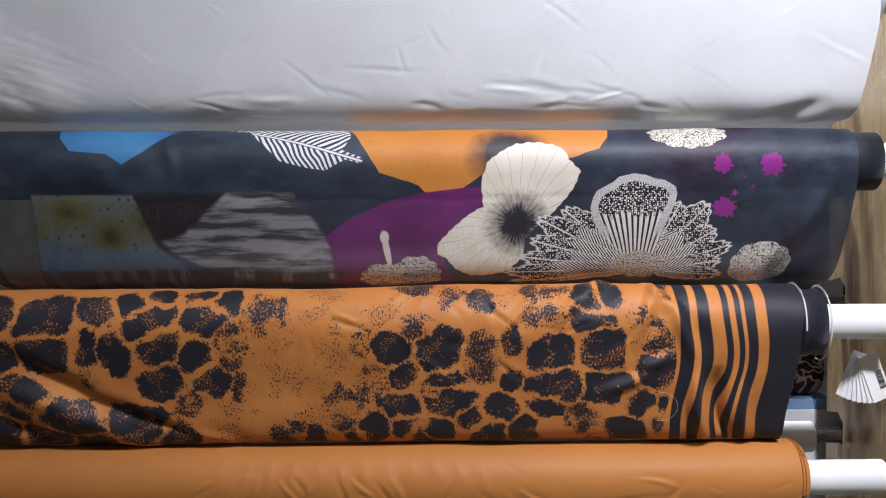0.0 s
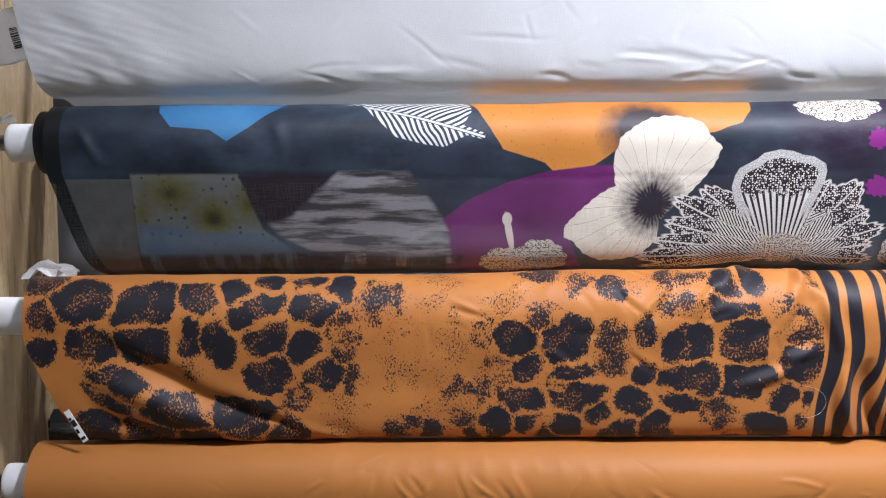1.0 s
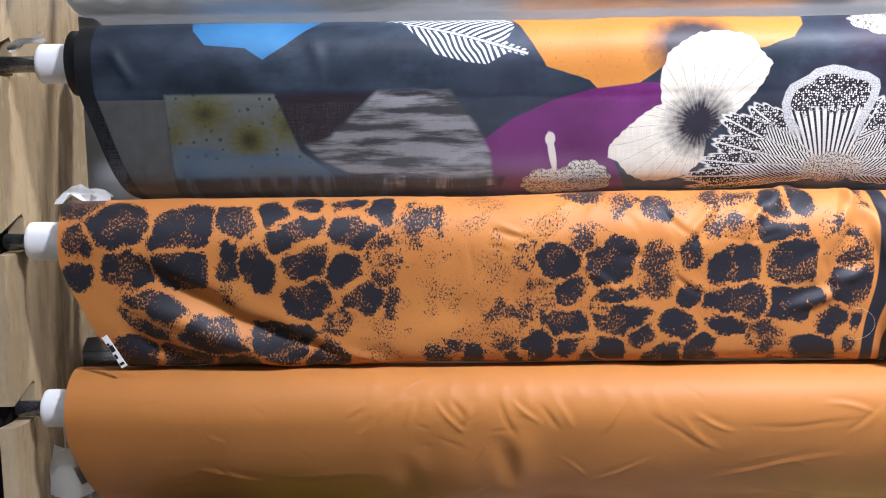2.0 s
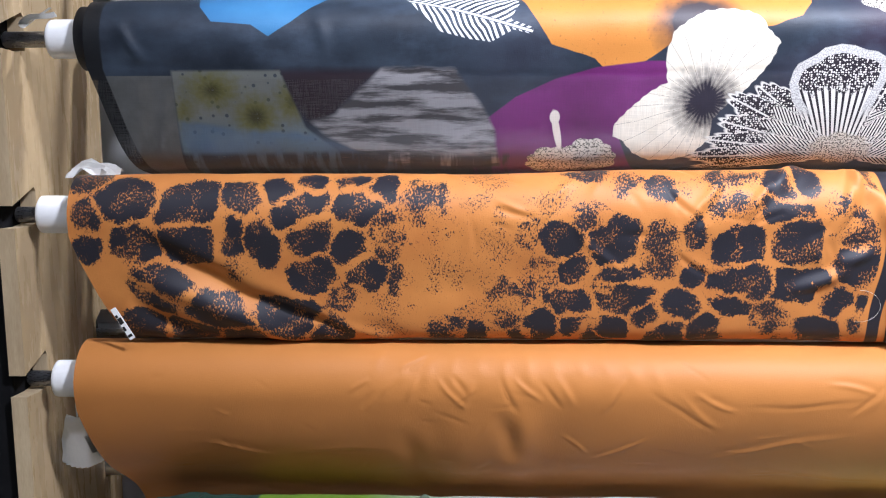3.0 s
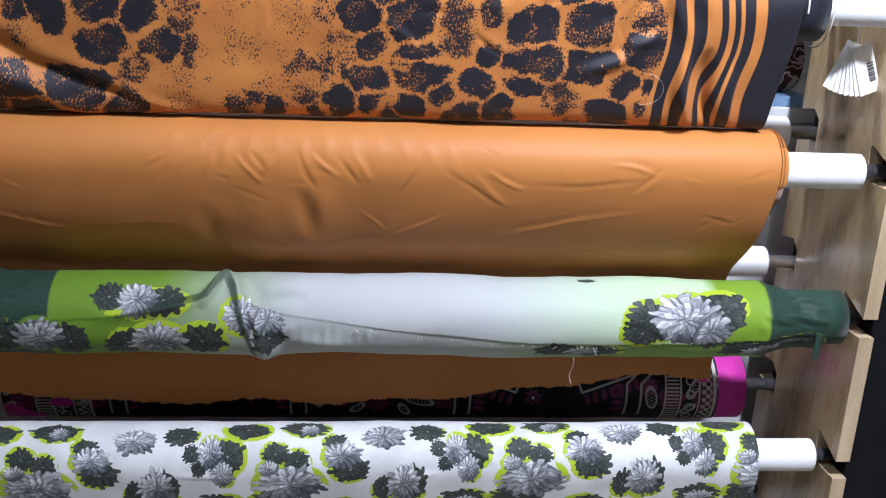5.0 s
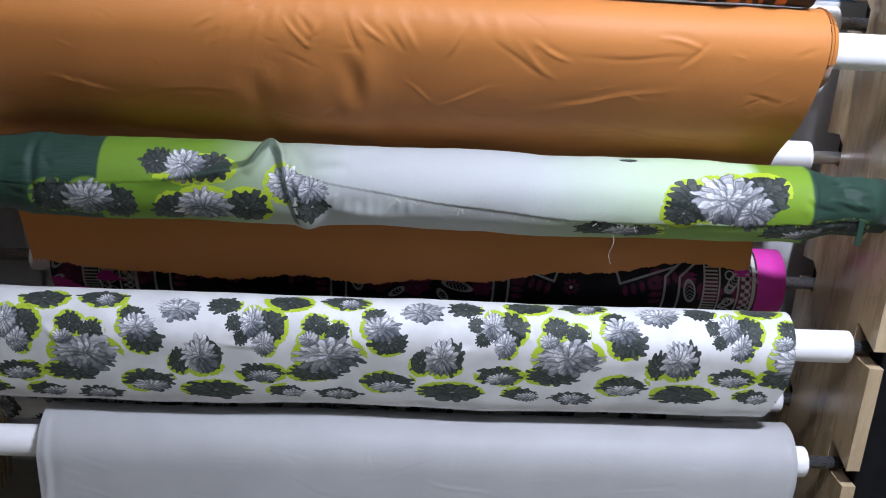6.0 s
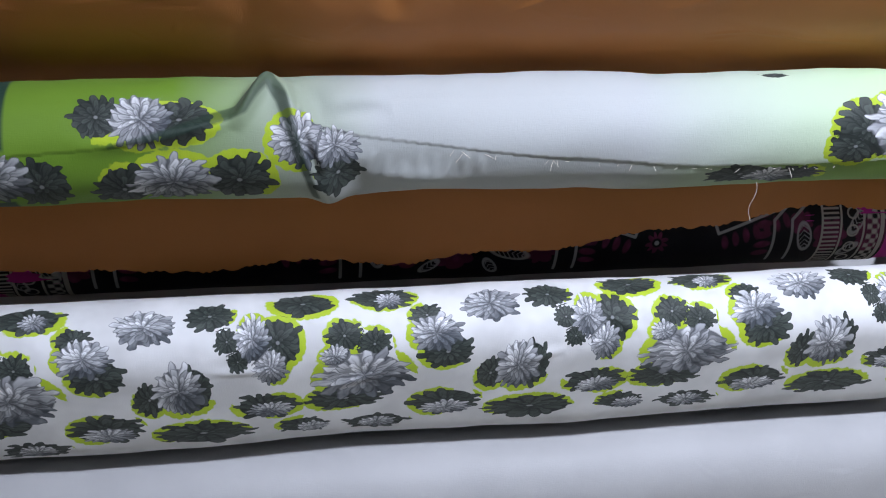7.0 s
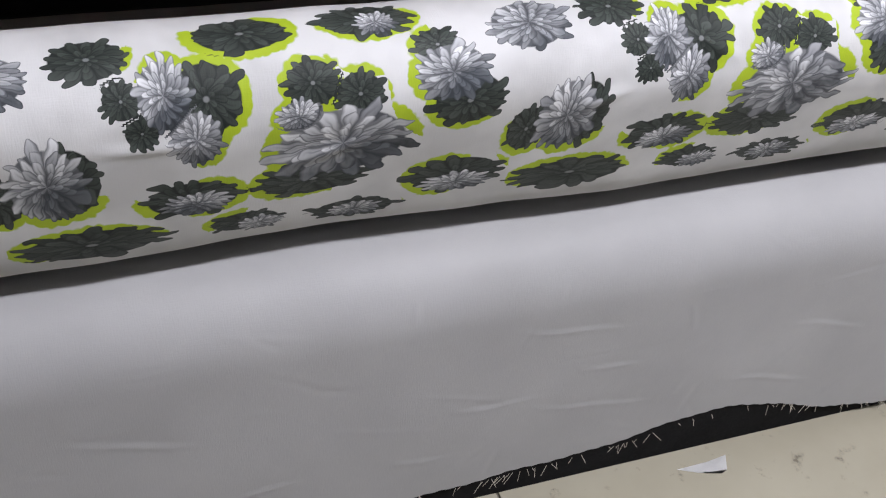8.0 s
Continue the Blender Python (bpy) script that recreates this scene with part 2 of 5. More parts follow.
    fan = n.ramp(n.math("SINE", n.math("MULTIPLY", n.math("DIVIDE", n.math("SUBTRACT", px, 0.300), n.math("ADD", n.math("SUBTRACT", 0.285, pv), 0.02)), 95.0)), -0.55, -0.1)
    top = n.edge(n.attr("band"))
    low = n.mix(top, hatch, fan)
    cut = n.math("ADD", part_way, n.math("MULTIPLY", n.math("SUBTRACT", n.noise(60, v, 2), 0.5), 0.5))
    ink = n.mix(n.ramp(cut, 0.60, 0.64), low, dotty)
    vein = n.math("MULTIPLY", n.ramp(off, 0.0008, 0.0016, 1.0, 0.0), n.math("SUBTRACT", 1.0, top))
    ink = n.math("MAXIMUM", n.math("MAXIMUM", ink, vein), n.ramp(rim, 0.0011, 0.0018, 1.0, 0.0))
    shade = n.mix(ink, (0.018, 0.014, 0.020), (0.68, 0.65, 0.60))
    collar = n.math("MULTIPLY", top, n.math("MULTIPLY", n.ramp(rim, 0.011, 0.012, 1.0, 0.0), n.ramp(pv, 0.185, 0.20, 1.0, 0.0)))
    shade = n.mix(collar, shade, n.mix(n.ramp(n.noise(500, v, 2), 0.4, 0.6), (0.34, 0.33, 0.32), (0.62, 0.60, 0.58)))
    c = n.mix(n.edge(lace), c, shade)
    speck = n.ramp(n.noise(420, v, 3), 0.44, 0.52)
    c = n.mix(n.edge(n.attr("boss"), 0.002), c, n.mix(speck, (0.10, 0.08, 0.07), (0.56, 0.50, 0.42)))
    # speckled leaves, feather, stalk, paint splashes
    squig = n.ramp(n.math("ABSOLUTE", n.math("SUBTRACT", n.noise(170, v, 2), 0.5)), 0.018, 0.045)
    c = n.mix(n.edge(n.attr("leaf")), c, n.mix(squig, (0.03, 0.02, 0.02), (0.64, 0.58, 0.50)))
    c = n.mix(n.edge(n.attr("stalk")), c, (0.70, 0.62, 0.55))
    fx, fv = n.math("SUBTRACT", px, -0.126), n.math("SUBTRACT", pv, 0.077)
    along = n.math("ADD", n.math("MULTIPLY", fx, 0.955), n.math("MULTIPLY", fv, 0.295))
    across = n.math("SUBTRACT", n.math("MULTIPLY", fv, 0.955), n.math("MULTIPLY", fx, 0.295))
    curl = n.math("ADD", along, n.math("MULTIPLY", n.math("ABSOLUTE", across), -1.0))
    barb = n.ramp(n.math("SINE", n.math("ADD", n.math("MULTIPLY", curl, 620.0), n.math("MULTIPLY", n.noise(25, v, 1), 9.0))), -0.25, 0.15)
    quill = n.ramp(n.math("ABSOLUTE", across), 0.0012, 0.0020, 1.0, 0.0)
    gapq = n.ramp(n.math("ABSOLUTE", across), 0.0022, 0.0034)
    feather = n.math("MAXIMUM", n.math("MULTIPLY", barb, gapq), quill)
    c = n.mix(n.math("MULTIPLY", n.edge(n.attr("feather")), feather), c, (0.74, 0.73, 0.72))
    splash = n.edge(n.math("ADD", n.attr("splash"), n.math("MULTIPLY", n.math("SUBTRACT", n.noise(110, v, 2), 0.5), 0.016)), 0.001)
    c = n.mix(splash, c, (0.22, 0.02, 0.19))
    loose = n.attr("loose")
    woven = n.t.nodes.new("ShaderNodeVectorMath")
    woven.operation = "SCALE"
    n.put(woven.inputs[0], c)
    n.put(woven.inputs["Scale"], n.math("ADD", 1.0, n.math("MULTIPLY", n.ramp(loose, 0.0, 0.004), n.math("MULTIPLY", n.math("SUBTRACT", threads, 0.95), 0.35))))
    n.colour(woven.outputs[0])
    n.weave(v, 0.22)
    n.b.inputs["Sheen Weight"].default_value = 0.04
    clear = n.t.nodes.new("ShaderNodeBsdfTransparent")
    mx = n.t.nodes.new("ShaderNodeMixShader")
    printed = n.math("SUBTRACT", 1.0, n.math("MULTIPLY", n.math("MAXIMUM", n.edge(n.attr("bloom")), n.edge(lace)), 0.8))
    n.put(mx.inputs[0], n.math("MULTIPLY", n.math("MULTIPLY", n.ramp(loose, 0.0, 0.006), 0.12), n.math("MULTIPLY", threads, printed)))
    n.t.links.new(n.b.outputs[0], mx.inputs[1])
    n.t.links.new(clear.outputs[0], mx.inputs[2])
    n.t.links.new(mx.outputs[0], n.t.nodes["Material Output"].inputs["Surface"])
    return n.mat


M_NIGHT = night_material()


def flower_head(n, v, name, rings, seed):
    """Rings of round-tipped petals round a bloom's centre, the outer ring first: cover, tone, outline, and the place in the bloom."""
    sep = n.t.nodes.new("ShaderNodeSeparateXYZ")
    n.put(sep.inputs[0], n.vattr(name))
    bx, bv, size = sep.outputs[0], sep.outputs[1], sep.outputs[2]
    ang = n.math("ARCTAN2", bv, bx)
    rad = n.math("POWER", n.math("ADD", n.math("MULTIPLY", bx, bx), n.math("MULTIPLY", bv, bv)), 0.5)
    sway = n.math("MULTIPLY", n.math("SUBTRACT", n.noise(30, v, 2), 0.5), 2.3)
    cover = tone = line = None
    for k, (count, reach, spread, dim) in enumerate(rings):
        a = n.math("ADD", n.math("ADD", n.math("MULTIPLY", ang, count / (2 * math.pi)), sway), n.math("ADD", n.math("MULTIPLY", size, 977.0), 0.37 * k + seed))
        own = n.t.nodes.new("ShaderNodeTexWhiteNoise")
        pick = n.t.nodes.new("ShaderNodeCombineXYZ")
        n.put(pick.inputs[0], n.math("FLOOR", a))
        n.put(pick.inputs[1], n.math("FLOOR", n.math("MULTIPLY", size, 5000.0)))
        pick.inputs[2].default_value = k + seed
        n.put(own.inputs["Vector"], pick.outputs[0])
        other = n.t.nodes.new("ShaderNodeSeparateColor")
        n.put(other.inputs[0], own.outputs["Color"])
        f = n.math("ABSOLUTE", n.math("SUBTRACT", n.math("FRACT", a), 0.5))
        u = n.math("DIVIDE", rad, n.math("SUBTRACT", reach, n.math("MULTIPLY", own.outputs["Value"], reach * spread)))
        half = n.math("MULTIPLY", n.math("POWER", n.math("MAXIMUM", n.math("SUBTRACT", 1.0, n.math("POWER", u, 4.0)), 0.0), 0.5), 0.53)
        d = n.math("MULTIPLY", n.math("SUBTRACT", half, f), n.math("MULTIPLY", n.math("MAXIMUM", rad, 0.12), 2 * math.pi / count))
        m = n.ramp(d, 0.0, 0.016)
        rim = n.ramp(d, 0.016, 0.055, 1.0, 0.0)
        vein = n.math("MULTIPLY", n.ramp(f, 0.03, 0.10, 0.6, 0.0), n.ramp(u, 0.55, 0.9, 1.0, 0.0))
        here = n.math("ADD", n.math("MULTIPLY", other.outputs[1], 0.60), n.math("ADD", n.math("MULTIPLY", n.ramp(u, 0.35, 1.0), 0.40), dim))
        edge_line = n.math("MAXIMUM", rim, vein)
        if cover is None:
            cover, tone, line = m, here, edge_line
        else:
            cover = n.math("MAXIMUM", cover, m)
            tone = n.math("ADD", n.math("MULTIPLY", tone, n.math("SUBTRACT", 1.0, m)), n.math("MULTIPLY", here, m))
            line = n.math("ADD", n.math("MULTIPLY", line, n.math("SUBTRACT", 1.0, m)), n.math("MULTIPLY", edge_line, m))
    layer = name.replace("petal_", "")
    bloom = n.attr(layer + "_bloom")
    seam = n.ramp(n.attr(layer + "_seam"), 0.10, 0.15)
    cover = n.math("MULTIPLY", n.math("MAXIMUM", cover, n.ramp(rad, 0.80, 0.84, 1.0, 0.0)), n.ramp(bloom, -0.0052, -0.0046))
    cover = n.math("MULTIPLY", cover, n.math("MAXIMUM", seam, n.ramp(bloom, -0.0006, 0.0)))
    line = n.math("MAXIMUM", line, n.math("SUBTRACT", 1.0, seam))
    return cover, tone, line, rad, bx, bv


DARK_RINGS = ((14, 1.14, 0.30, 0.0), (12, 0.88, 0.28, 0.05), (10, 0.56, 0.2, 0.08), (6, 0.30, 0.2, 0.1))
LIGHT_RINGS = ((17, 1.12, 0.26, -0.12), (15, 0.90, 0.25, 0.0), (12, 0.66, 0.25, 0.05), (9, 0.42, 0.25, 0.08), (6, 0.22, 0.2, 0.0))


def bouquet_colour(n, v, c):
    """Layers of grey chrysanthemums over c: a lime rim, dark blooms, then light blooms."""
    scallop = n.math("MULTIPLY", n.math("SUBTRACT", n.cells(150, v), 0.40), -0.0040)
    halo = n.math("ADD", n.attr("halo"), scallop)
    c = n.mix(n.edge(halo, 0.0007), c, n.mix(n.noise(60, v, 2), (0.32, 0.44, 0.02), (0.43, 0.55, 0.035)))
    cover, tone, line, rad, bx, bv = flower_head(n, v, "petal_dark", DARK_RINGS, 3.1)
    dark = n.mix(tone, (0.014, 0.019, 0.016), (0.070, 0.083, 0.074))
    dark = n.mix(n.math("MULTIPLY", line, 0.7), dark, (0.010, 0.013, 0.012))
    dark = n.mix(n.ramp(rad, 0.05, 0.09, 1.0, 0.0), dark, (0.20, 0.21, 0.21))
    c = n.mix(cover, c, dark)
    cover, tone, line, rad, bx, bv = flower_head(n, v, "petal_light", LIGHT_RINGS, 0.0)
    side = n.math("ADD", n.math("ADD", n.math("MULTIPLY", bx, 0.26), n.math("MULTIPLY", bv, 0.50)), n.math("MULTIPLY", n.math("SUBTRACT", n.noise(28, v, 3), 0.5), 1.7))
    lit = n.ramp(side, -0.30, 0.42, 1.0, 0.0)
    low = n.mix(lit, (0.016, 0.020, 0.022), (0.16, 0.17, 0.19))
    high = n.mix(lit, (0.15, 0.165, 0.185), (0.80, 0.81, 0.83))
    light = n.mix(n.math("MINIMUM", n.math("POWER", n.math("MAXIMUM", n.math("ADD", tone, 0.12), 0.0), 1.3), 1.0), low, high)
    light = n.mix(n.math("MULTIPLY", line, 0.72), light, (0.028, 0.033, 0.040))
    return n.mix(cover, c, light)


def mums_material():
    n = Nodes("grey_bouquet_print", 0.55, 0.2)
    v = n.vattr("print_uv")
    tone = n.ramp(n.noise(12, v, 3), 0.40, 0.60)
    ground = n.mix(tone, (0.56, 0.562, 0.56), (0.67, 0.672, 0.67))
    n.colour(bouquet_colour(n, v, ground))
    n.b.inputs["Sheen Weight"].default_value = 0.04
    n.weave(v, 0.22)
    return n.mat


M_MUMS = mums_material()


def lime_material():
    n = Nodes("lime_bouquet_voile", 0.55, 0.2)
    v = n.vattr("print_uv")
    sep = n.t.nodes.new("ShaderNodeSeparateXYZ")
    n.put(sep.inputs[0], v)
    px = n.math("ADD", sep.outputs[0], n.math("MULTIPLY", n.math("SUBTRACT", n.noise(9, v, 2), 0.5), 0.02))
    lime, white, green = (0.14, 0.25, 0.024), (0.45, 0.47, 0.465), (0.022, 0.050, 0.034)
    c = n.mix(n.ramp(px, -0.37, -0.16), lime, white)
    c = n.mix(n.ramp(px, 0.12, 0.40), c, (0.47, 0.61, 0.38))
    c = n.mix(n.ramp(px, 0.47, 0.49), c, (0.185, 0.315, 0.026))
    flap = n.attr("flap")
    under = n.edge(n.math("MULTIPLY", flap, -1.0), 0.0005)
    low = n.mix(n.ramp(px, -0.40, -0.20), (0.14, 0.26, 0.024), n.mix(n.ramp(px, 0.10, 0.32), (0.40, 0.42, 0.41), (0.18, 0.30, 0.06)))
    c = n.mix(under, c, low)
    c = bouquet_colour(n, v, c)
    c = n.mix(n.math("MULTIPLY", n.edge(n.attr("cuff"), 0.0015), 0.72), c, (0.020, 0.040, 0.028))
    w = n.ramp(n.noise(500, n.coord((0.06, 1, 1), v), 1), 0.3, 0.7, 0.8, 1.25)
    edge = n.math("MAXIMUM", n.ramp(sep.outputs[0], -0.531, -0.527, 1.0, 0.0), n.ramp(sep.outputs[0], 0.566, 0.571))
    edge = n.math("MULTIPLY", edge, n.math("SUBTRACT", 1.0, n.math("MULTIPLY", n.edge(n.math("MAXIMUM", n.attr("dark_bloom"), n.attr("light_bloom")), 0.002), 0.85)))
    gr = n.t.nodes.new("ShaderNodeVectorMath")
    gr.operation = "SCALE"
    gr.inputs[0].default_value = green
    n.put(gr.inputs["Scale"], w)
    cloth_colour = n.mix(edge, c, gr.outputs[0])
    n.colour(cloth_colour)
    n.b.inputs["Sheen Weight"].default_value = 0.04
    n.weave(v, 0.25)
    tr = n.t.nodes.new("ShaderNodeBsdfTranslucent")
    n.put(tr.inputs[0], cloth_colour)
    mx = n.t.nodes.new("ShaderNodeMixShader")
    mx.inputs[0].default_value = 0.14
    n.t.links.new(n.b.outputs[0], mx.inputs[1])
    n.t.links.new(tr.outputs[0], mx.inputs[2])
    n.t.links.new(mx.outputs[0], n.t.nodes["Material Output"].inputs["Surface"])
    return n.mat


M_LIME = lime_material()


def plum_material():
    """Black cloth with plum flowers, grey leaves, zigzag lines and a white-on-black border."""
    n = Nodes("plum_border_print", 0.6, 0.25)
    v = n.vattr("print_uv")
    c = n.mix(n.ramp(n.noise(8, v, 3), 0.35, 0.65), (0.006, 0.006, 0.008), (0.016, 0.015, 0.019))
    c = n.mix(n.math("MULTIPLY", n.edge(n.attr("plum"), 0.001), n.ramp(n.cells(60, v), 0.1, 0.5, 1.0, 0.55)), c, (0.20, 0.035, 0.10))
    c = n.mix(n.math("MULTIPLY", n.edge(n.attr("grey"), 0.0006), 0.8), c, (0.48, 0.48, 0.48))
    c = n.mix(n.math("MULTIPLY", n.edge(n.attr("border"), 0.0006), 0.9), c, (0.55, 0.53, 0.48))
    n.colour(c)
    n.weave(v, 0.2)
    return n.mat


M_PLUM = plum_material()


def batik_material():
    n = Nodes("brown_batik_cloth", 0.8, 0.2)
    v = n.vattr("print_uv")
    f = n.ramp(n.math("ABSOLUTE", n.math("SUBTRACT", n.noise(38, v, 1), 0.5)), 0.03, 0.05)
    n.colour(n.mix(f, (0.45, 0.36, 0.32), (0.045, 0.016, 0.014)))
    n.weave(v, 0.2)
    return n.mat


M_BATIK = batik_material()

# ---- building helpers ----
from mathutils.geometry import tessellate_polygon


def part(name, bm, material, parent, label="", smooth=False):
    """Links a bmesh as one mesh object under a thing."""
    me = bpy.data.meshes.new(name)
    bm.to_mesh(me)
    bm.free()
    for m in material if isinstance(material, (list, tuple)) else (material,):
        me.materials.append(m)
    if smooth:
        me.shade_smooth()
    ob = new(name, me)
    ob.parent = parent
    if label:
        tagged(ob, label)
    return ob


def thing(name, at, label, category, group="", kind=""):
    ob = new(name)
    ob.location = at
    ob.empty_display_size = 0.05
    return tagged(ob, label, category, group, kind)


def at_home(ob):
    """Parts are written in world metres; this takes the parent's place off them."""
    for o in ob.children:
        o.matrix_parent_inverse = Matrix.Translation(ob.location).inverted()
    return ob


def slab(bm, lo, hi, bevel=0.0, index=0):
    m = Matrix.Translation([(a + b) / 2 for a, b in zip(lo, hi)]) @ Matrix.Diagonal((*[b - a for a, b in zip(lo, hi)], 1))
    got = bmesh.ops.create_cube(bm, size=1, matrix=m)
    faces = {f for v in got["verts"] for f in v.link_faces}
    for f in faces:
        f.material_index = index
    if bevel:
        bmesh.ops.bevel(bm, geom=list({e for f in faces for e in f.edges}), offset=bevel, segments=2, affect="EDGES", profile=0.6)


def lathe_x(bm, rings, centre, sides=40, wob=0.0, seed=0, index=0):
    """Rings of (x, radius) turned round an axis along x through centre (y, z)."""
    rnd = random.Random(seed)
    ph = [rnd.uniform(0, 6.28) for _ in range(4)]
    rows = []
    for x, r in rings:
        row = []
        for i in range(sides):
            a = 2 * math.pi * i / sides
            q = r * (1 + wob * (math.sin(2 * a + ph[0] + 3 * x) + 0.6 * math.sin(5 * a + ph[1] + 21 * x)))
            row.append(bm.verts.new((x + 0.3 * wob * r * math.sin(3 * a + ph[2]), centre[0] - q * math.cos(a), centre[1] + q * math.sin(a))))
        rows.append(row)
    for a, b in zip(rows, rows[1:]):
        for i in range(sides):
            f = bm.faces.new((a[i], a[(i + 1) % sides], b[(i + 1) % sides], b[i]))
            f.material_index = index
    return rows


def card_tube(parent, x0, x1, centre, r=0.0275, seed=1):
    bm = bmesh.new()
    w = 0.004
    rings = [(x0 + 0.02, r - w), (x0, r - w + 0.0005), (x0 - 0.0006, r - 0.002), (x0 + 0.001, r - 0.0003), (x0 + 0.006, r)]
    k = 14
    rings += [(x0 + 0.006 + (x1 - x0 - 0.012) * i / k, r) for i in range(1, k)]
    rings += [(x1 - 0.006, r), (x1 - 0.001, r - 0.0003), (x1 + 0.0006, r - 0.002), (x1, r - w + 0.0005), (x1 - 0.02, r - w)]
    lathe_x(bm, rings, centre, 36, 0.006, seed)
    return part("tube", bm, M_TUBE, parent, "white cardboard tube", True)


def wound_cloth(parent, x0, x1, centre, r, material, seed=2, bulge=0.0, left=True):
    """The tight roll under the outer layer, with its layers showing as rings at both ends."""
    bm = bmesh.new()
    rnd = random.Random(seed)
    ends = []
    k = int((r - 0.029) / 0.0022)
    for i in range(k + 1):
        q = 0.029 + (r - 0.029) * i / k
        ends.append((rnd.uniform(-0.003, 0.001) * (1 if i < k else 0), q))
    rings = [(x0 + 0.004, 0.0275)] + [(x0 - d if left else x0, q) for d, q in ends]
    m = 40
    rings += [(x0 + (x1 - x0) * i / m, r + bulge * math.sin(math.pi * i / m)) for i in range(1, m)]
    rings += [(x1 + d, q) for d, q in reversed(ends)] + [(x1 - 0.004, 0.0275)]
    lathe_x(bm, rings, centre, 48, 0.006, seed)
    ob = part("wound_cloth", bm, material, parent, "", True)
    give_uv(ob.data)
    return ob


def give_uv(me):
    """Print coordinates for a part that has no printed layout of its own."""
    n = len(me.vertices)
    co = np.empty(n * 3, np.float32)
    me.vertices.foreach_get("co", co)
    co = co.reshape(-1, 3)
    uv = np.stack([co[:, 0], co[:, 2] * 1.4 + co[:, 1], np.zeros(n)], 1).astype(np.float32)
    a = me.attributes.new("print_uv", "FLOAT_VECTOR", "POINT")
    a.data.foreach_set("vector", uv.ravel())


def profile(yc, zc, r, phi, extra):
    """The line that a cloth follows: over the roll from behind, then down through the points in extra."""
    th = np.radians(np.arange(150, -phi - 0.1, -2))
    line = [(yc - r * math.cos(a), zc + r * math.sin(a)) for a in th]
    i0 = len(line) - 1
    ctl = np.array([line[i0 - 3], line[i0], *extra, extra[-1]])
    for i in range(1, len(ctl) - 2):
        p0, p1, p2, p3 = ctl[i - 1:i + 3]
        for k in np.linspace(0, 1, 13)[1:]:
            line.append(tuple(0.5 * (2 * p1 + (p2 - p0) * k + (2 * p0 - 5 * p1 + 4 * p2 - p3) * k * k + (3 * p1 - p0 - 3 * p2 + p3) * k ** 3)))
    line = np.array(line)
    run = np.concatenate([[0], np.cumsum(np.hypot(*np.diff(line, axis=0).T))])
    even = np.arange(0, run[-1], 0.002)
    line = np.stack([np.interp(even, run, line[:, 0]), np.interp(even, run, line[:, 1])], -1)
    # ease the passage from the round of the roll into the straight hang
    taps = np.exp(-0.5 * (np.arange(-14, 15) / 5.5) ** 2)
    pad = np.concatenate([2 * line[0] - line[14:0:-1], line, 2 * line[-1] - line[-2:-16:-1]])
    line = np.stack([np.convolve(pad[:, k], taps / taps.sum(), "valid") for k in (0, 1)], -1)
    s = np.concatenate([[0], np.cumsum(np.hypot(*np.diff(line, axis=0).T))]) - r * math.radians(60)
    return line, s


def smooth_noise(x, y, seed, octaves=3):
    """A cheap smooth noise from sines, about -1 to 1."""
    rnd = np.random.RandomState(seed)
    out = np.zeros_like(x)
    for o in range(octaves):
        for _ in range(4):
            a, p, q = rnd.uniform(0, 6.283), rnd.uniform(0, 6.283), rnd.uniform(0.7, 1.4) * 2 ** o
            out += np.sin((x * math.cos(a) + y * math.sin(a)) * q * 6.283 + p) / (4 * 1.7 ** o)
    return out


def ridge(X, V, seg, width, height):
    """A crease along a straight segment (mm), fading at both ends."""
    x0, v0, x1, v1 = [q / 1000 for q in seg]
    dx, dv = x1 - x0, v1 - v0
    ln = math.hypot(dx, dv)
    t = ((X - x0) * dx + (V - v0) * dv) / ln ** 2
    d = ((X - x0) * dv - (V - v0) * dx) / ln
    d = d + 0.10 * ln * (t - 0.5) ** 2 * (1 if x0 * 37 % 0.02 > 0.01 else -1) + 0.0012 * np.sin(X * 61 + V * 47)
    along = np.clip(1 - (2 * np.abs(t - 0.5)) ** 2, 0, 1) ** 1.3
    return height * along * (np.exp(-(d / width) ** 2) - 0.45 * np.exp(-((d - 1.6 * width) / (1.7 * width)) ** 2))


def crinkle(X, V, seed, count, area, long, width, height, lean):
    """Many small creases of chance length (mm) and direction (about lean degrees) in an area x0, x1, v0, v1."""
    rnd = random.Random(seed)
    d = np.zeros(X.shape)
    for _ in range(count):
        x, v, ln_ = rnd.uniform(*area[:2]) * 1000, rnd.uniform(*area[2:]) * 1000, rnd.uniform(*long) / 2
        a = math.radians(rnd.gauss(0, lean))
        w, h = width * rnd.uniform(0.7, 1.4), height * rnd.uniform(0.4, 1.3) * rnd.choice((-1, 1))
        near = (np.abs(X * 1000 - x) < ln_ + 20) & (np.abs(V * 1000 - v) < ln_ + 20)
        if near.any():
            d[near] += ridge(X[near], V[near], (x - ln_ * math.cos(a), v - ln_ * math.sin(a), x + ln_ * math.cos(a), v + ln_ * math.sin(a)), w, h)
    return d


def ridge_distance(X, V, x0, v0, x1, v1):
    x0, v0, x1, v1 = x0 / 1000, v0 / 1000, x1 / 1000, v1 / 1000
    dx, dv = x1 - x0, v1 - v0
    t = np.clip(((X - x0) * dx + (V - v0) * dv) / (dx * dx + dv * dv), 0, 1)
    return np.hypot(X - x0 - t * dx, V - v0 - t * dv)


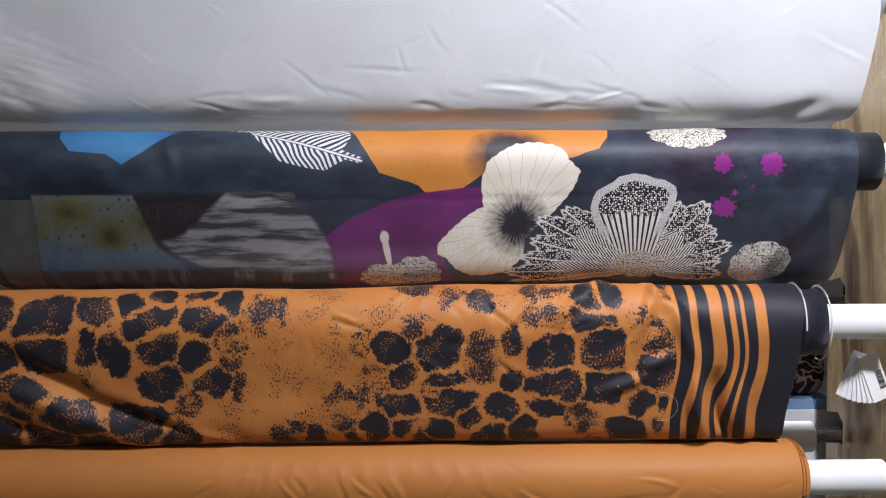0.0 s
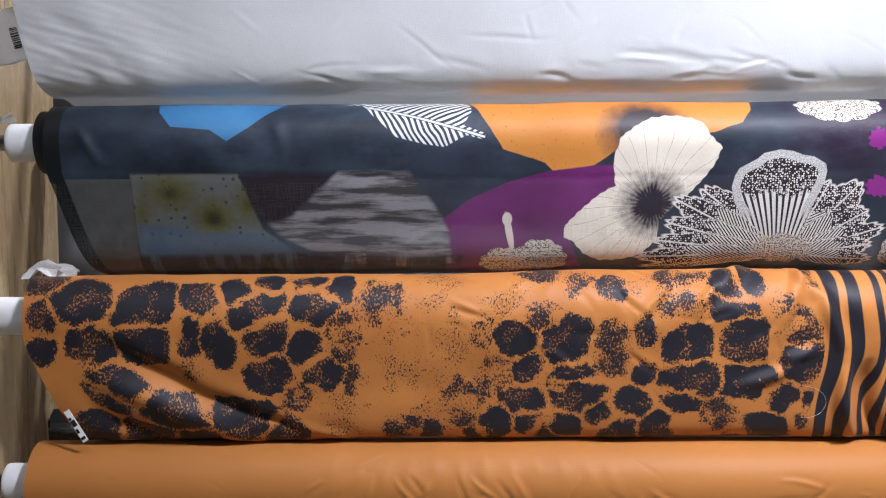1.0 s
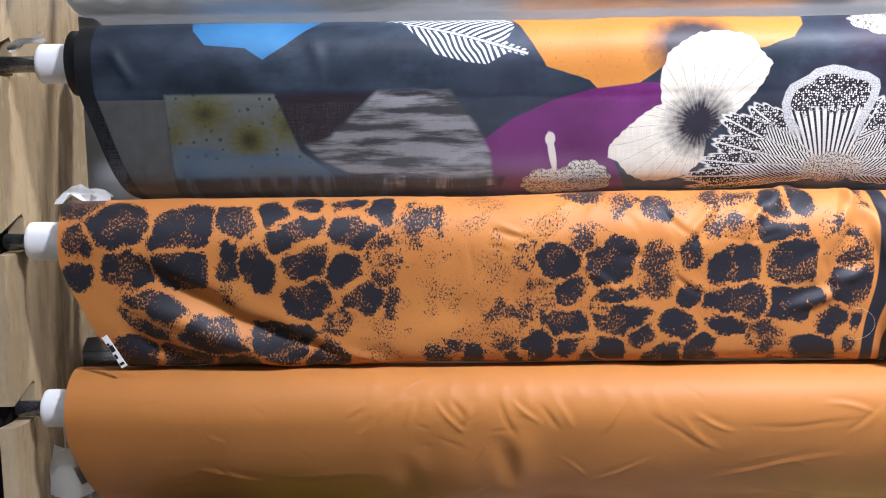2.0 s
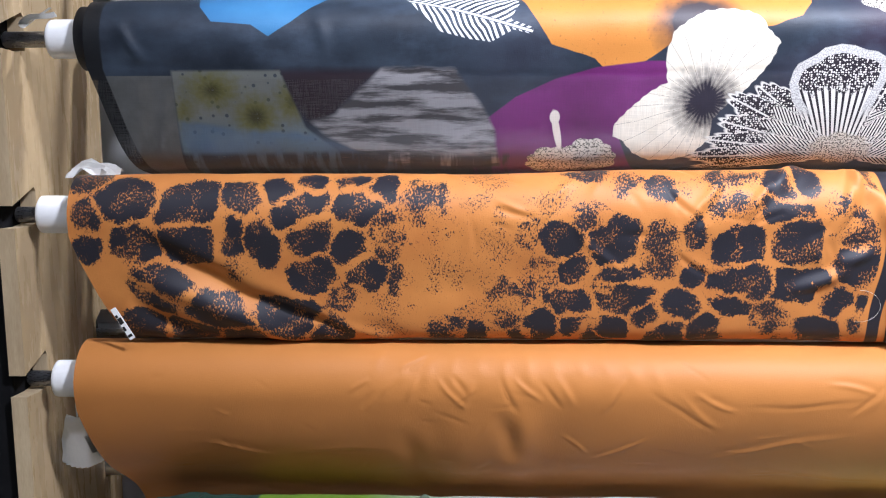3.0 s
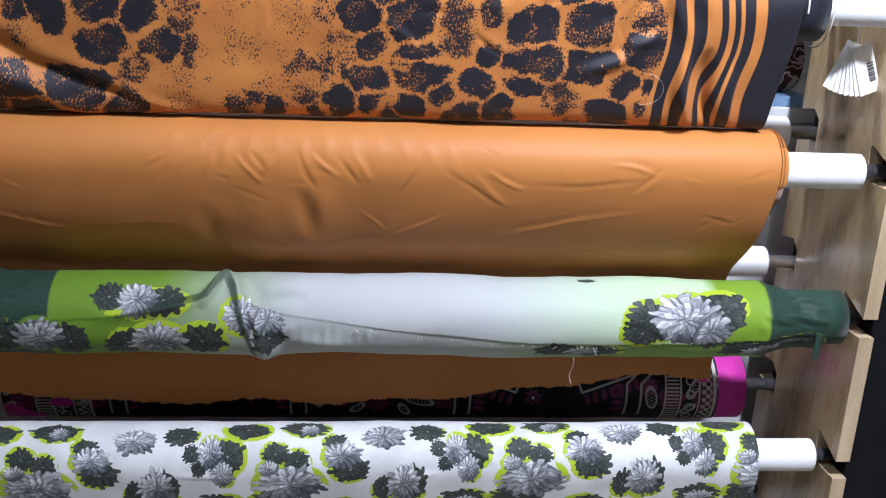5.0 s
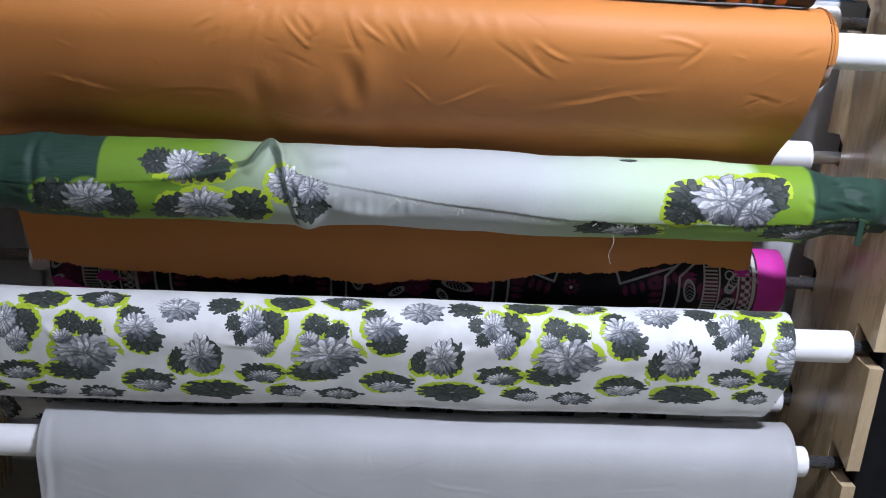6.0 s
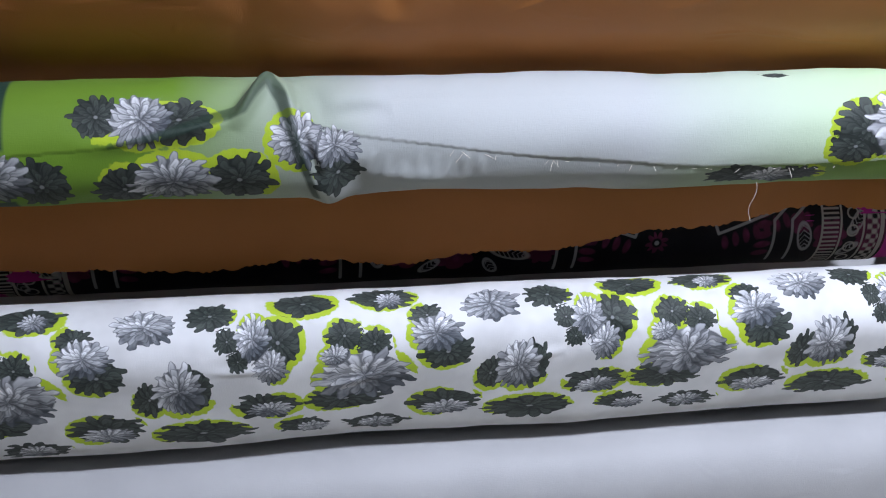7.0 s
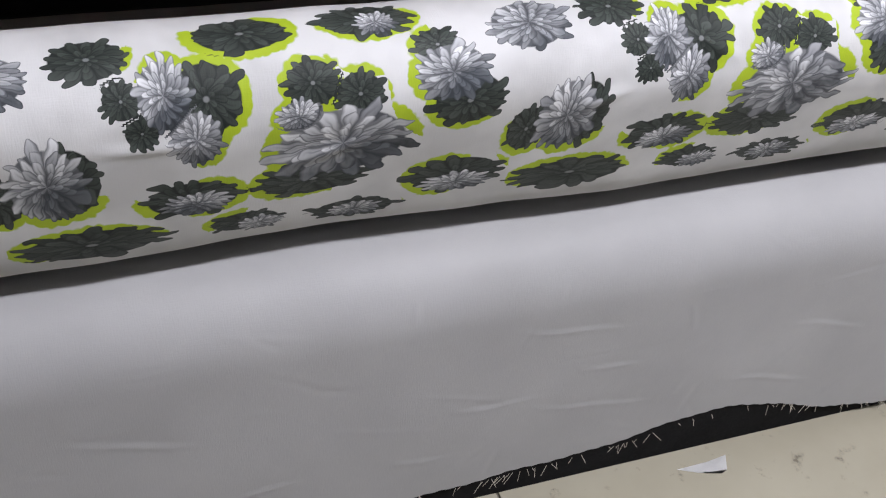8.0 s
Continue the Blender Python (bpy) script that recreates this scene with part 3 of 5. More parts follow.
def cloth(parent, name, line, s, v0, v1, left, right, step, material, offset=None, shift=None, fields=None, label="", hem=None):
    """A printed sheet on a profile. left, right: x as functions of v. offset: out of the sheet, in metres. fields: printed layers."""
    nv = max(8, int((v1 - v0) / step))
    nx = max(8, int((right(0.0) - left(0.0)) / step))
    U, V = np.meshgrid(np.linspace(0, 1, nx + 1), np.linspace(v0, v1, nv + 1))
    if hem is not None:
        V = v0 + (V - v0) * (1 + hem(left(0.0) + U * (right(0.0) - left(0.0))) / (v1 - v0))
    lx, rx = np.vectorize(left)(V[:, 0]), np.vectorize(right)(V[:, 0])
    X = lx[:, None] + U * (rx - lx)[:, None]
    Y, Z = np.interp(V, s, line[:, 0]), np.interp(V, s, line[:, 1])
    e = 0.004
    ty, tz = np.interp(V + e, s, line[:, 0]) - np.interp(V - e, s, line[:, 0]), np.interp(V + e, s, line[:, 1]) - np.interp(V - e, s, line[:, 1])
    tl = np.maximum(np.hypot(ty, tz), 1e-9)
    ny, nz = tz / tl, -ty / tl
    PX = X.copy()
    if offset is not None:
        d = offset(X, V)
        Y, Z = Y + ny * d, Z + nz * d
    if shift is not None:
        X = X + shift(X, V)
    me = bpy.data.meshes.new(name)
    co = np.stack([X, Y, Z], -1).reshape(-1, 3).astype(np.float32)
    i = np.arange((nv + 1) * (nx + 1)).reshape(nv + 1, nx + 1)
    quads = np.stack([i[:-1, :-1], i[1:, :-1], i[1:, 1:], i[:-1, 1:]], -1).reshape(-1, 4).astype(np.int32)
    me.vertices.add(len(co))
    me.vertices.foreach_set("co", co.ravel())
    me.loops.add(quads.size)
    me.loops.foreach_set("vertex_index", quads.ravel())
    me.polygons.add(len(quads))
    me.polygons.foreach_set("loop_start", np.arange(0, quads.size, 4, dtype=np.int32))
    me.update()
    me.shade_smooth()
    me.materials.append(material)
    uv = np.stack([PX, V, np.zeros_like(V)], -1).reshape(-1, 3).astype(np.float32)
    me.attributes.new("print_uv", "FLOAT_VECTOR", "POINT").data.foreach_set("vector", uv.ravel())
    for key, val in (fields(PX, V) if fields else {}).items():
        if val.ndim == 3:
            me.attributes.new(key, "FLOAT_VECTOR", "POINT").data.foreach_set("vector", val.astype(np.float32).ravel())
        else:
            me.attributes.new(key, "FLOAT", "POINT").data.foreach_set("value", val.astype(np.float32).ravel())
    ob = new(name, me)
    ob.parent = parent
    if label:
        tagged(ob, label)
    return ob


def oval(X, V, cx, cv, rx, rv, rot=0.0, wave=0.0, lobes=0):
    """About the distance inside an ellipse (mm in, metres out); wave scallops its rim."""
    cx, cv, rx, rv = cx / 1000, cv / 1000, rx / 1000, rv / 1000
    a = math.radians(rot)
    x, v = (X - cx) * math.cos(a) + (V - cv) * math.sin(a), (V - cv) * math.cos(a) - (X - cx) * math.sin(a)
    q = np.sqrt((x / rx) ** 2 + (v / rv) ** 2)
    d = (1 - q) * min(rx, rv)
    if lobes:
        t = np.arctan2(v / rv, x / rx)
        d = d - wave * (1 - np.abs(np.sin(t * lobes / 2 + cx * 91 + 0.5 * np.sin(3 * t + cv * 55))))
    return d


def inside(X, V, pts):
    """Distance inside a polygon (mm in, metres out)."""
    p = np.array(pts, float) / 1000
    best = np.full(X.shape, 1e9)
    odd = np.zeros(X.shape, bool)
    for (x0, v0), (x1, v1) in zip(p, np.roll(p, -1, 0)):
        dx, dv = x1 - x0, v1 - v0
        t = np.clip(((X - x0) * dx + (V - v0) * dv) / (dx * dx + dv * dv + 1e-12), 0, 1)
        best = np.minimum(best, np.hypot(X - x0 - t * dx, V - v0 - t * dv))
        if abs(v1 - v0) > 1e-9:
            odd ^= ((v0 > V) != (v1 > V)) & (X < (x1 - x0) * (V - v0) / (v1 - v0) + x0)
    return np.where(odd, best, -best)


def threads(parent, name, strands, material, radius=0.0004):
    """Loose threads: each a list of points, as one thin tube mesh."""
    bm = bmesh.new()
    for pts in strands:
        pts = [Vector(p) for p in pts]
        last = None
        for i, p in enumerate(pts):
            d = (pts[min(i + 1, len(pts) - 1)] - pts[max(i - 1, 0)]).normalized()
            a = d.orthogonal().normalized()
            b = d.cross(a)
            ring = [bm.verts.new(p + radius * (a * math.cos(k * 2.094) + b * math.sin(k * 2.094))) for k in range(3)]
            if last:
                for k in range(3):
                    bm.faces.new((last[k], last[(k + 1) % 3], ring[(k + 1) % 3], ring[k]))
            last = ring
    return part(name, bm, material, parent)


# ---- the place: a closed shop room ----

def room_box(name, lo, hi, material, label, category):
    bm = bmesh.new()
    slab(bm, lo, hi)
    ob = part(name, bm, material, None)
    return tagged(ob, label, category, kind="structure")


room_box("floor", (-3.2, -2.6, -0.10), (3.2, 3.6, -0.0035), M_GROUT, "cream polished tiled shop floor with dark joints", "floor")
room_box("ceiling", (-3.2, -2.6, 3.0), (3.2, 3.6, 3.1), M_CEIL, "plain white shop ceiling above the rack", "ceiling")
room_box("wall_north", (-3.2, 3.6, -0.1), (3.2, 3.7, 3.1), M_WALL, "plain grey painted shop wall behind the rack", "wall")
room_box("wall_south", (-3.2, -2.7, -0.1), (3.2, -2.6, 3.1), M_WALL, "plain grey painted shop wall", "wall")
room_box("wall_east", (3.2, -2.7, -0.1), (3.3, 3.7, 3.1), M_WALL, "plain grey painted shop side wall", "wall")
room_box("wall_west", (-3.3, -2.7, -0.1), (-3.2, 3.7, 3.1), M_WALL, "plain grey painted shop side wall", "wall")

# ---- the rack ----
XL, XR = -0.850, 0.720          # inner faces of the two side boards
ROD_Y, BACK_Y = 1.575, 1.80     # front and back rods
ROD_Z = {"white_top": 1.750, "night": 1.494, "giraffe": 1.243, "orange": 0.995, "lime": 0.750, "mums": 0.494, "silver": 0.262}
BACK_Z = [1.755, 1.505, 1.25, 1.005, 0.764, 0.515, 0.263]
FRONT_EDGE, BACK_EDGE, TOP = 1.520, 1.862, 2.15


def side_board(parent, x0, x1):
    """A plywood board with a slanted slot for every rod in both edges, sawn from one piece."""
    pts = [(FRONT_EDGE, 0.0)]
    for z in sorted(ROD_Z.values()):
        b = z - 0.013
        pts += [(FRONT_EDGE, b), (ROD_Y - 0.012, b - 0.004), (ROD_Y + 0.018, b - 0.002), (ROD_Y + 0.020, b + 0.046), (ROD_Y + 0.014, b + 0.052), (FRONT_EDGE, b + 0.032)]
    pts += [(FRONT_EDGE, TOP), (BACK_EDGE, TOP)]
    for z in sorted(BACK_Z, reverse=True):
        b = z - 0.013
        pts += [(BACK_EDGE, b + 0.045), (BACK_Y + 0.012, b + 0.055), (BACK_Y - 0.013, b + 0.040), (BACK_Y - 0.013, b), (BACK_Y + 0.020, b), (BACK_EDGE, b + 0.004)]
    pts += [(BACK_EDGE, 0.0)]
    bm = bmesh.new()
    a = [bm.verts.new((x0, y, z)) for y, z in pts]
    b = [bm.verts.new((x1, y, z)) for y, z in pts]
    for p, q, r in tessellate_polygon([[Vector((y, z, 0)) for y, z in pts]]):
        bm.faces.new((a[p], a[q], a[r]))
        bm.faces.new((b[r], b[q], b[p]))
    for i in range(len(pts)):
        j = (i + 1) % len(pts)
        bm.faces.new((a[j], a[i], b[i], b[j])).material_index = 1
    bmesh.ops.recalc_face_normals(bm, faces=bm.faces)
    return part("side_board", bm, (M_WOOD, M_PLYEDGE), parent, "varnished plywood side board with rod slots")


rack = thing("fabric_rack", (0, 1.7, 0), "varnished plywood fabric rack with slotted side boards and black uprights", "rack")
side_board(rack, XL - 0.024, XL)
side_board(rack, XR, XR + 0.024)
for x0, x1 in ((XL - 0.30, XL - 0.026), (XR + 0.026, XR + 0.30)):
    bm = bmesh.new()
    slab(bm, (x0, FRONT_EDGE + 0.012, 0), (x1, BACK_EDGE, TOP), 0.004)
    part("upright", bm, M_BLACK, rack, "black painted upright")
bm = bmesh.new()
slab(bm, (XL, 1.496, 0.0), (XR, 1.525, 0.095), 0.003)
part("plinth", bm, M_BLACK, rack, "black painted plinth board")
at_home(rack)


def metal_rod(y, z, x0, x1, r, material, label):
    ob = thing("metal_rod", (0, y, z), label, "rod", "rods of the rack")
    bm = bmesh.new()
    lathe_x(bm, [(x0, 0.0005), (x0, r - 0.0015), (x0 + 0.0015, r), (x1 - 0.0015, r), (x1, r - 0.0015), (x1, 0.0005)], (y, z), 24)
    part("shaft", bm, material, ob, "", True)
    return at_home(ob)


for key, z in ROD_Z.items():
    metal_rod(ROD_Y, z, XL - 0.02, XR + 0.02, 0.0115, M_ROD, "dark steel rod resting in front slots of the rack")
for z in BACK_Z:
    shiny = abs(z - 0.764) < 0.01
    metal_rod(BACK_Y, z, XL - 0.02, XR + 0.02, 0.0115, M_CHROME if shiny else M_ROD,
              "bright steel rod in back slots of the rack" if shiny else "dark steel rod in back slots of the rack")

# ---- fabric rolls, from the top down ----


def fabric_roll(key, label, x0, x1, t0, t1, core_r, core_mat, seed):
    c = (ROD_Y, ROD_Z[key])
    ob = thing("fabric_roll", (0.5 * (x0 + x1), ROD_Y, c[1]), label, "fabric roll", "fabric rolls on the rack")
    card_tube(ob, t0, t1, c, seed=seed)
    wound_cloth(ob, x0, x1, c, core_r - 0.006, core_mat, seed)
    return ob


# plain white lining at the top
roll = fabric_roll("white_top", "plain white lining cloth rolled on a white tube", -0.765, 0.662, -0.80, 0.705, 0.066, M_WHITE_A, 11)
WHITE_TOP_CREASES = [(-466, 302, -384, 270), (-384, 270, -290, 260), (-154, 225, -19, 231), (66, 248, 151, 257), (151, 257, 279, 265),
                     (-71, 298, 153, 289), (463, 330, 589, 268), (6, 239, 40, 206), (145, 299, 165, 275), (-69, 193, -53, 235), (386, 203, 418, 178)]


def white_top_offset(X, V):
    d = 0.0010 * smooth_noise(X * 2.2, V * 3, 3) * np.clip(V / 0.15, 0, 1)
    for i, sg in enumerate(WHITE_TOP_CREASES):
        d += ridge(X, V, sg, 0.0036 if i != 6 else 0.014, -0.0008 if i != 6 else -0.006)
    d += ridge(X, V, (470, 350, 600, 300), 0.016, 0.006)
    for k in range(9):
        d += ridge(X, V, (-735 + 11 * k, 205 + 12 * k, -650 + 9 * k, 228 + 13 * k), 0.006, 0.0016)
    d += ridge(X, V, (-730, 120, -520, 330), 0.035, 0.004)
    d += 0.0014 * np.clip((-0.45 - X) / 0.2, 0, 1) * np.clip((V - 0.14) / 0.1, 0, 1) * smooth_noise(X * 7 + V * 9, V * 16 - X * 9, 6)
    d += 0.0009 * np.clip((V - 0.2) / 0.08, 0, 1) * smooth_noise(X * 6, V * 5, 7)
    d += crinkle(X, V, 8, 34, (-0.72, 0.62, 0.12, 0.33), (25, 140), 0.0034, 0.0005, 35)
    d += crinkle(X, V, 9, 26, (-0.35, 0.35, 0.25, 0.33), (40, 120), 0.004, 0.0016, 12)
    return d


ln, s = profile(ROD_Y, 1.750, 0.070, 0, [(1.510, 1.69), (1.522, 1.61), (1.535, 1.574), (1.565, 1.557), (1.60, 1.556), (1.66, 1.52)])
cloth(roll, "draped_cloth", ln, s, -0.06, 0.40, lambda v: -0.765 + 0.30 * max(0, v - 0.16) ** 1.3, lambda v: 0.650 - 0.16 * max(0, v - 0.16), 0.0023,
      M_WHITE_A, white_top_offset)
at_home(roll)

# navy-black flower print
roll = fabric_roll("night", "navy-black voile with large cream and purple flower print", -0.752, 0.672, -0.800, 0.705, 0.051, M_NAVY, 12)
GOLD = [(-160, -60), (-138, 20), (-111, 67), (-96, 96), (-37, 115), (-21, 133), (30, 119), (60, 100), (196, 75), (236, 60), (250, 38), (262, -60)]
BLUE = [(-590, -40), (-576, 36), (-558, 61), (-503, 66), (-479, 82), (-448, 62), (-412, 29), (-360, -40)]
PURPLE = [(-205, 330), (-203, 235), (-196, 208), (-143, 167), (-90, 143), (-33, 127), (38, 119), (80, 120), (60, 170), (-7, 209), (40, 330)]
MEADOW = [(-617, 128), (-466, 128), (-450, 172), (-436, 210), (-395, 245), (-360, 330), (-614, 330)]
BRUSH = [(-392, 190), (-350, 150), (-325, 128), (-225, 128), (-190, 175), (-170, 215), (-165, 275), (-300, 272), (-400, 230), (-430, 200)]
DUSK = [(-470, 128), (-325, 128), (-350, 150), (-400, 196), (-432, 204), (-450, 172)]
POND = [(-612, 200), (-520, 212), (-430, 222), (-380, 236), (-330, 250), (-300, 275), (-330, 300), (-600, 300)]
FEATHER = [(-330, 12), (-292, 22), (-276, 46), (-244, 78), (-205, 88), (-176, 92), (-158, 82), (-146, 76), (-122, 82), (-119, 74), (-150, 62), (-138, 36), (-142, 16), (-170, 4)]
BLOOM = [(58, 110), (67, 80), (88, 64), (112, 52), (139, 49), (166, 54), (183, 63), (190, 78), (208, 96), (198, 118), (186, 137), (162, 165), (138, 184), (125, 201),
         (123, 229), (101, 252), (73, 261), (45, 261), (20, 249), (3, 229), (-9, 225), (-7, 205), (13, 183), (35, 164), (62, 148), (59, 129)]
# lace petals: tip x, tip v, half width; drawn from back to front round one base
LACE_BASE = (308, 254)
LACE = [(404, 145, 20), (361, 143, 19), (182, 153, 19), (418, 186, 20), (144, 167, 17), (444, 210, 14), (134, 201, 17), (430, 236, 13), (118, 228, 14), (435, 262, 11), (94, 255, 13), (104, 280, 11)]
TOP_PETAL = [(224, 151), (228, 135), (233, 125), (257, 112), (266, 104), (288, 99), (305, 101), (321, 107), (335, 109), (352, 119), (355, 130), (352, 147), (337, 185), (326, 230), (282, 230), (251, 204), (230, 175)]


def night_fields(X, V):
    f = {"gold": inside(X, V, GOLD), "blue": inside(X, V, BLUE), "purple": inside(X, V, PURPLE), "meadow": inside(X, V, MEADOW), "brush": inside(X, V, BRUSH)}
    wob = 0.004 * smooth_noise(X * 9, V * 9, 5)
    f["gold"] = f["gold"] + 0.5 * wob
    f["brush"] = np.minimum(f["brush"] + wob, 0.01)
    f["haze"] = np.clip(1 - np.hypot((X - 0.100) / 0.085, (V - 0.072) / 0.075), 0, 1) * 1.3
    bloom = inside(X, V, BLOOM) + 0.0012 * np.sin(X * 330) * np.cos(V * 310)
    f["bloom"] = bloom
    lace, rim, comb = np.full(X.shape, -1.0), np.full(X.shape, -1.0), np.zeros(X.shape + (3,))
    bx, bv = LACE_BASE
    for tx, tv, w in LACE:
        ln_ = math.hypot(tx - bx, tv - bv)
        ang = math.degrees(math.atan2(tv - bv, tx - bx))
        d = oval(X, V, bx + 0.54 * (tx - bx), bv + 0.54 * (tv - bv), 0.47 * ln_, w * 1.35, ang, 0.0022, 15)
        a = math.radians(ang)
        along = (X - bx / 1000) * math.cos(a) + (V - bv / 1000) * math.sin(a)
        across = (V - bv / 1000) * math.cos(a) - (X - bx / 1000) * math.sin(a)
        won = d > 0
        rim = np.where(won, d, rim)
        comb[won] = np.stack([along[won], np.abs(across[won]), np.full(won.sum(), along.dtype.type(ln_ / 1000))], -1)
        lace = np.maximum(lace, d)
    top = inside(X, V, TOP_PETAL)
    rim = np.where(top > 0, top, rim)
    comb[top > 0] = np.stack([(0.254 - V)[top > 0], np.abs(X - 0.300)[top > 0] * 0.4, np.full((top > 0).sum(), 0.150)], -1)
    f["lace"], f["lace_rim"], f["lace_uv"] = np.maximum(lace, top), rim, comb
    f["band"] = top
    f["boss"] = oval(X, V, 304, 246, 44, 26, 0, 0.004, 9)
    f["leaf"] = np.maximum.reduce([oval(X, V, -92, 268, 37, 30, 0, 0.004, 9), oval(X, V, -41, 262, 40, 36, 0, 0.004, 11), oval(X, V, 373, 30, 61, 31, 0, 0.003, 11),
                                   np.minimum(oval(X, V, 492, 247, 50, 42, -12, 0.003, 9), (V - 0.205 - (0.53 - X) * 0.05))])
    f["stalk"] = oval(X, V, -86, 216, 5, 30, -10)
    f["stalk"] = np.maximum(f["stalk"], oval(X, V, -89, 196, 7, 10))
    f["feather"] = inside(X, V, FEATHER)
    spl = np.full(X.shape, -1.0)
    for o in ((422, 85, 15, 15), (497, 85, 19, 18), (428, 152, 18, 17), (442, 130, 6, 6), (455, 104, 3, 3), (469, 120, 4, 4)):
        spl = np.maximum(spl, oval(X, V, *o, 0, 0.004, 10))
    f["splash"] = spl
    suns = np.full(X.shape, -1.0)
    for o in ((-563, 155, 36, 25), (-504, 193, 30, 29), (-453, 173, 20, 25), (-606, 184, 14, 19), (-467, 241, 33, 14)):
        suns = np.maximum(suns, oval(X, V, *o, 0, 0.004, 13))
    f["suns"] = suns
    f["flank"] = np.where(V > 0.134, np.minimum(-0.617 - X, X + 0.712 - 0.22 * np.clip(V - 0.134, 0, 1)), -1)
    f["border"] = np.where(X < -0.15, V - 0.250, -1)
    f["dusk"] = inside(X, V, DUSK)
    f["pond"] = inside(X, V, POND) + 0.004 * smooth_noise(X * 12, V * 12, 15)
    f["selvedge"] = -0.712 + 0.27 * np.clip(V - 0.125, 0, 1) - X
    f["loose"] = V - 0.136
    return f


def night_offset(X, V):
    d = 0.0012 * smooth_noise(X * 3, V * 4, 8) + 0.006 * np.clip((V - 0.16) / 0.1, 0, 1) * smooth_noise(X * 1.6, V * 1.5, 9)
    d += ridge(X, V, (600, 90, 520, 260), 0.012, 0.008) + ridge(X, V, (560, 150, 470, 280), 0.014, 0.006)
    d += ridge(X, V, (-412, 40, -400, 120), 0.010, 0.0025) + ridge(X, V, (-690, 60, -650, 120), 0.008, 0.003)
    d -= ridge(X, V, (-1200, 137, 1100, 137), 0.006, 0.0006)
    return d


ln, s = profile(ROD_Y, 1.493, 0.054, 12, [(1.545, 1.38), (1.575, 1.315), (1.66, 1.27), (1.67, 1.1)])
night_left = lambda v: -0.735 + 0.28 * max(0, v - 0.12)
cloth(roll, "draped_cloth", ln, s, -0.05, 0.42, night_left, lambda v: 0.628 - 0.10 * max(0, v - 0.12), 0.0019, M_NIGHT, night_offset, None, night_fields,
      "navy-black voile with cream, purple and gold flower print")
at_home(roll)

# orange giraffe print with a striped border
roll = fabric_roll("giraffe", "orange satin with dark giraffe spots and striped border", -0.772, 0.588, -0.832, 0.700, 0.057, M_NAVY, 13)
SPOTS_A = [(-747, 27, 27, 25, -15, 1), (-690, 59, 40, 31, 0, 1), (-745, 83, 19, 21, 0, 1), (-746, 135, 19, 20, 0, 1), (-678, 128, 31, 24, 15, 1), (-601, 69, 43, 34, -20, 1), (-602, 126, 33, 31, 0, 1), (-524, 55, 27, 23, -10, 1), (-474, 47, 19, 23, -20, 1), (-424, 27, 20, 16, 0, 1), (-370, 31, 21, 12, 0, 1), (-322, 39, 20, 21, -10, 1), (-442, 77, 37, 23, -25, 1), (-431, 117, 29, 24, 0, 1), (-364, 75, 31, 21, 0, 1), (-377, 132, 23, 23, 0, 1)]
SPOTS_B = [(-321, 115, 21, 28, 0, 2), (-271, 64, 29, 31, -30, 2), (-537, 121, 13, 36, -5, 1), (-496, 126, 20, 46, -10, 1), (-536, 163, 14, 14, 0, 2), (-425, 171, 30, 24, 0, 1), (-353, 171, 26, 21, 0, 1), (-305, 177, 14, 18, 0, 2), (-389, 204, 20, 15, 0, 2), (-640, 185, 43, 20, 30, 1), (-651, 205, 33, 13, 30, 1), (-569, 226, 50, 24, 20, 1), (-457, 238, 47, 29, 15, 1), (-683, 257, 30, 41, 0, 1), (-605, 269, 36, 64, 0, 1), (-537, 284, 34, 62, 10, 1)]
SPOTS_C = [(-413, 260, 29, 26, 10, 1), (-190, 274, 29, 61, 0, 1), (-171, 223, 14, 27, 0, 2), (-211, 72, 19, 12, 0, 3), (-230, 114, 29, 24, 0, 3), (-202, 138, 23, 19, 0, 3), (-276, 152, 23, 20, 0, 3), (-244, 172, 27, 20, 0, 3), (-213, 212, 29, 15, 0, 3), (-203, 177, 23, 15, 0, 3), (-329, 217, 27, 10, 0, 3), (-319, 272, 29, 21, 0, 3), (-237, 262, 23, 24, 0, 2), (-40, 15, 24, 19, 0, 2), (7, 31, 17, 19, 0, 2), (57, 44, 19, 19, 0, 1)]
SPOTS_D = [(-71, 53, 21, 13, 0, 3), (-102, 74, 16, 9, 0, 3), (101, 45, 14, 11, 0, 3), (153, 32, 29, 14, 0, 2), (-41, 86, 23, 19, 0, 2), (155, 73, 26, 15, 0, 2), (-8, 118, 36, 29, 0, 1), (-79, 122, 26, 24, 0, 1), (-126, 114, 16, 19, 0, 2), (-155, 137, 24, 20, 0, 3), (-112, 173, 21, 25, 0, 2), (-58, 163, 24, 21, 0, 1), (-2, 176, 31, 21, 0, 1), (11, 207, 37, 26, 0, 1), (-71, 211, 31, 18, 0, 1), (-157, 217, 26, 30, 0, 2)]
SPOTS_E = [(-106, 245, 21, 27, 0, 1), (-60, 252, 20, 19, 0, 1), (-8, 255, 20, 20, 0, 1), (41, 229, 19, 20, 0, 1), (88, 214, 26, 20, 0, 1), (69, 271, 24, 66, 0, 1), (125, 252, 20, 26, 0, 1), (-34, 278, 17, 60, 0, 1), (-137, 284, 14, 57, 0, 1), (-182, 275, 21, 59, 0, 1), (39, 342, 20, 61, 0, 1), (103, 121, 14, 34, 0, 1), (101, 166, 13, 26, 0, 1), (59, 135, 24, 43, 0, 2), (163, 136, 33, 30, 0, 1), (168, 182, 37, 31, 0, 1)]
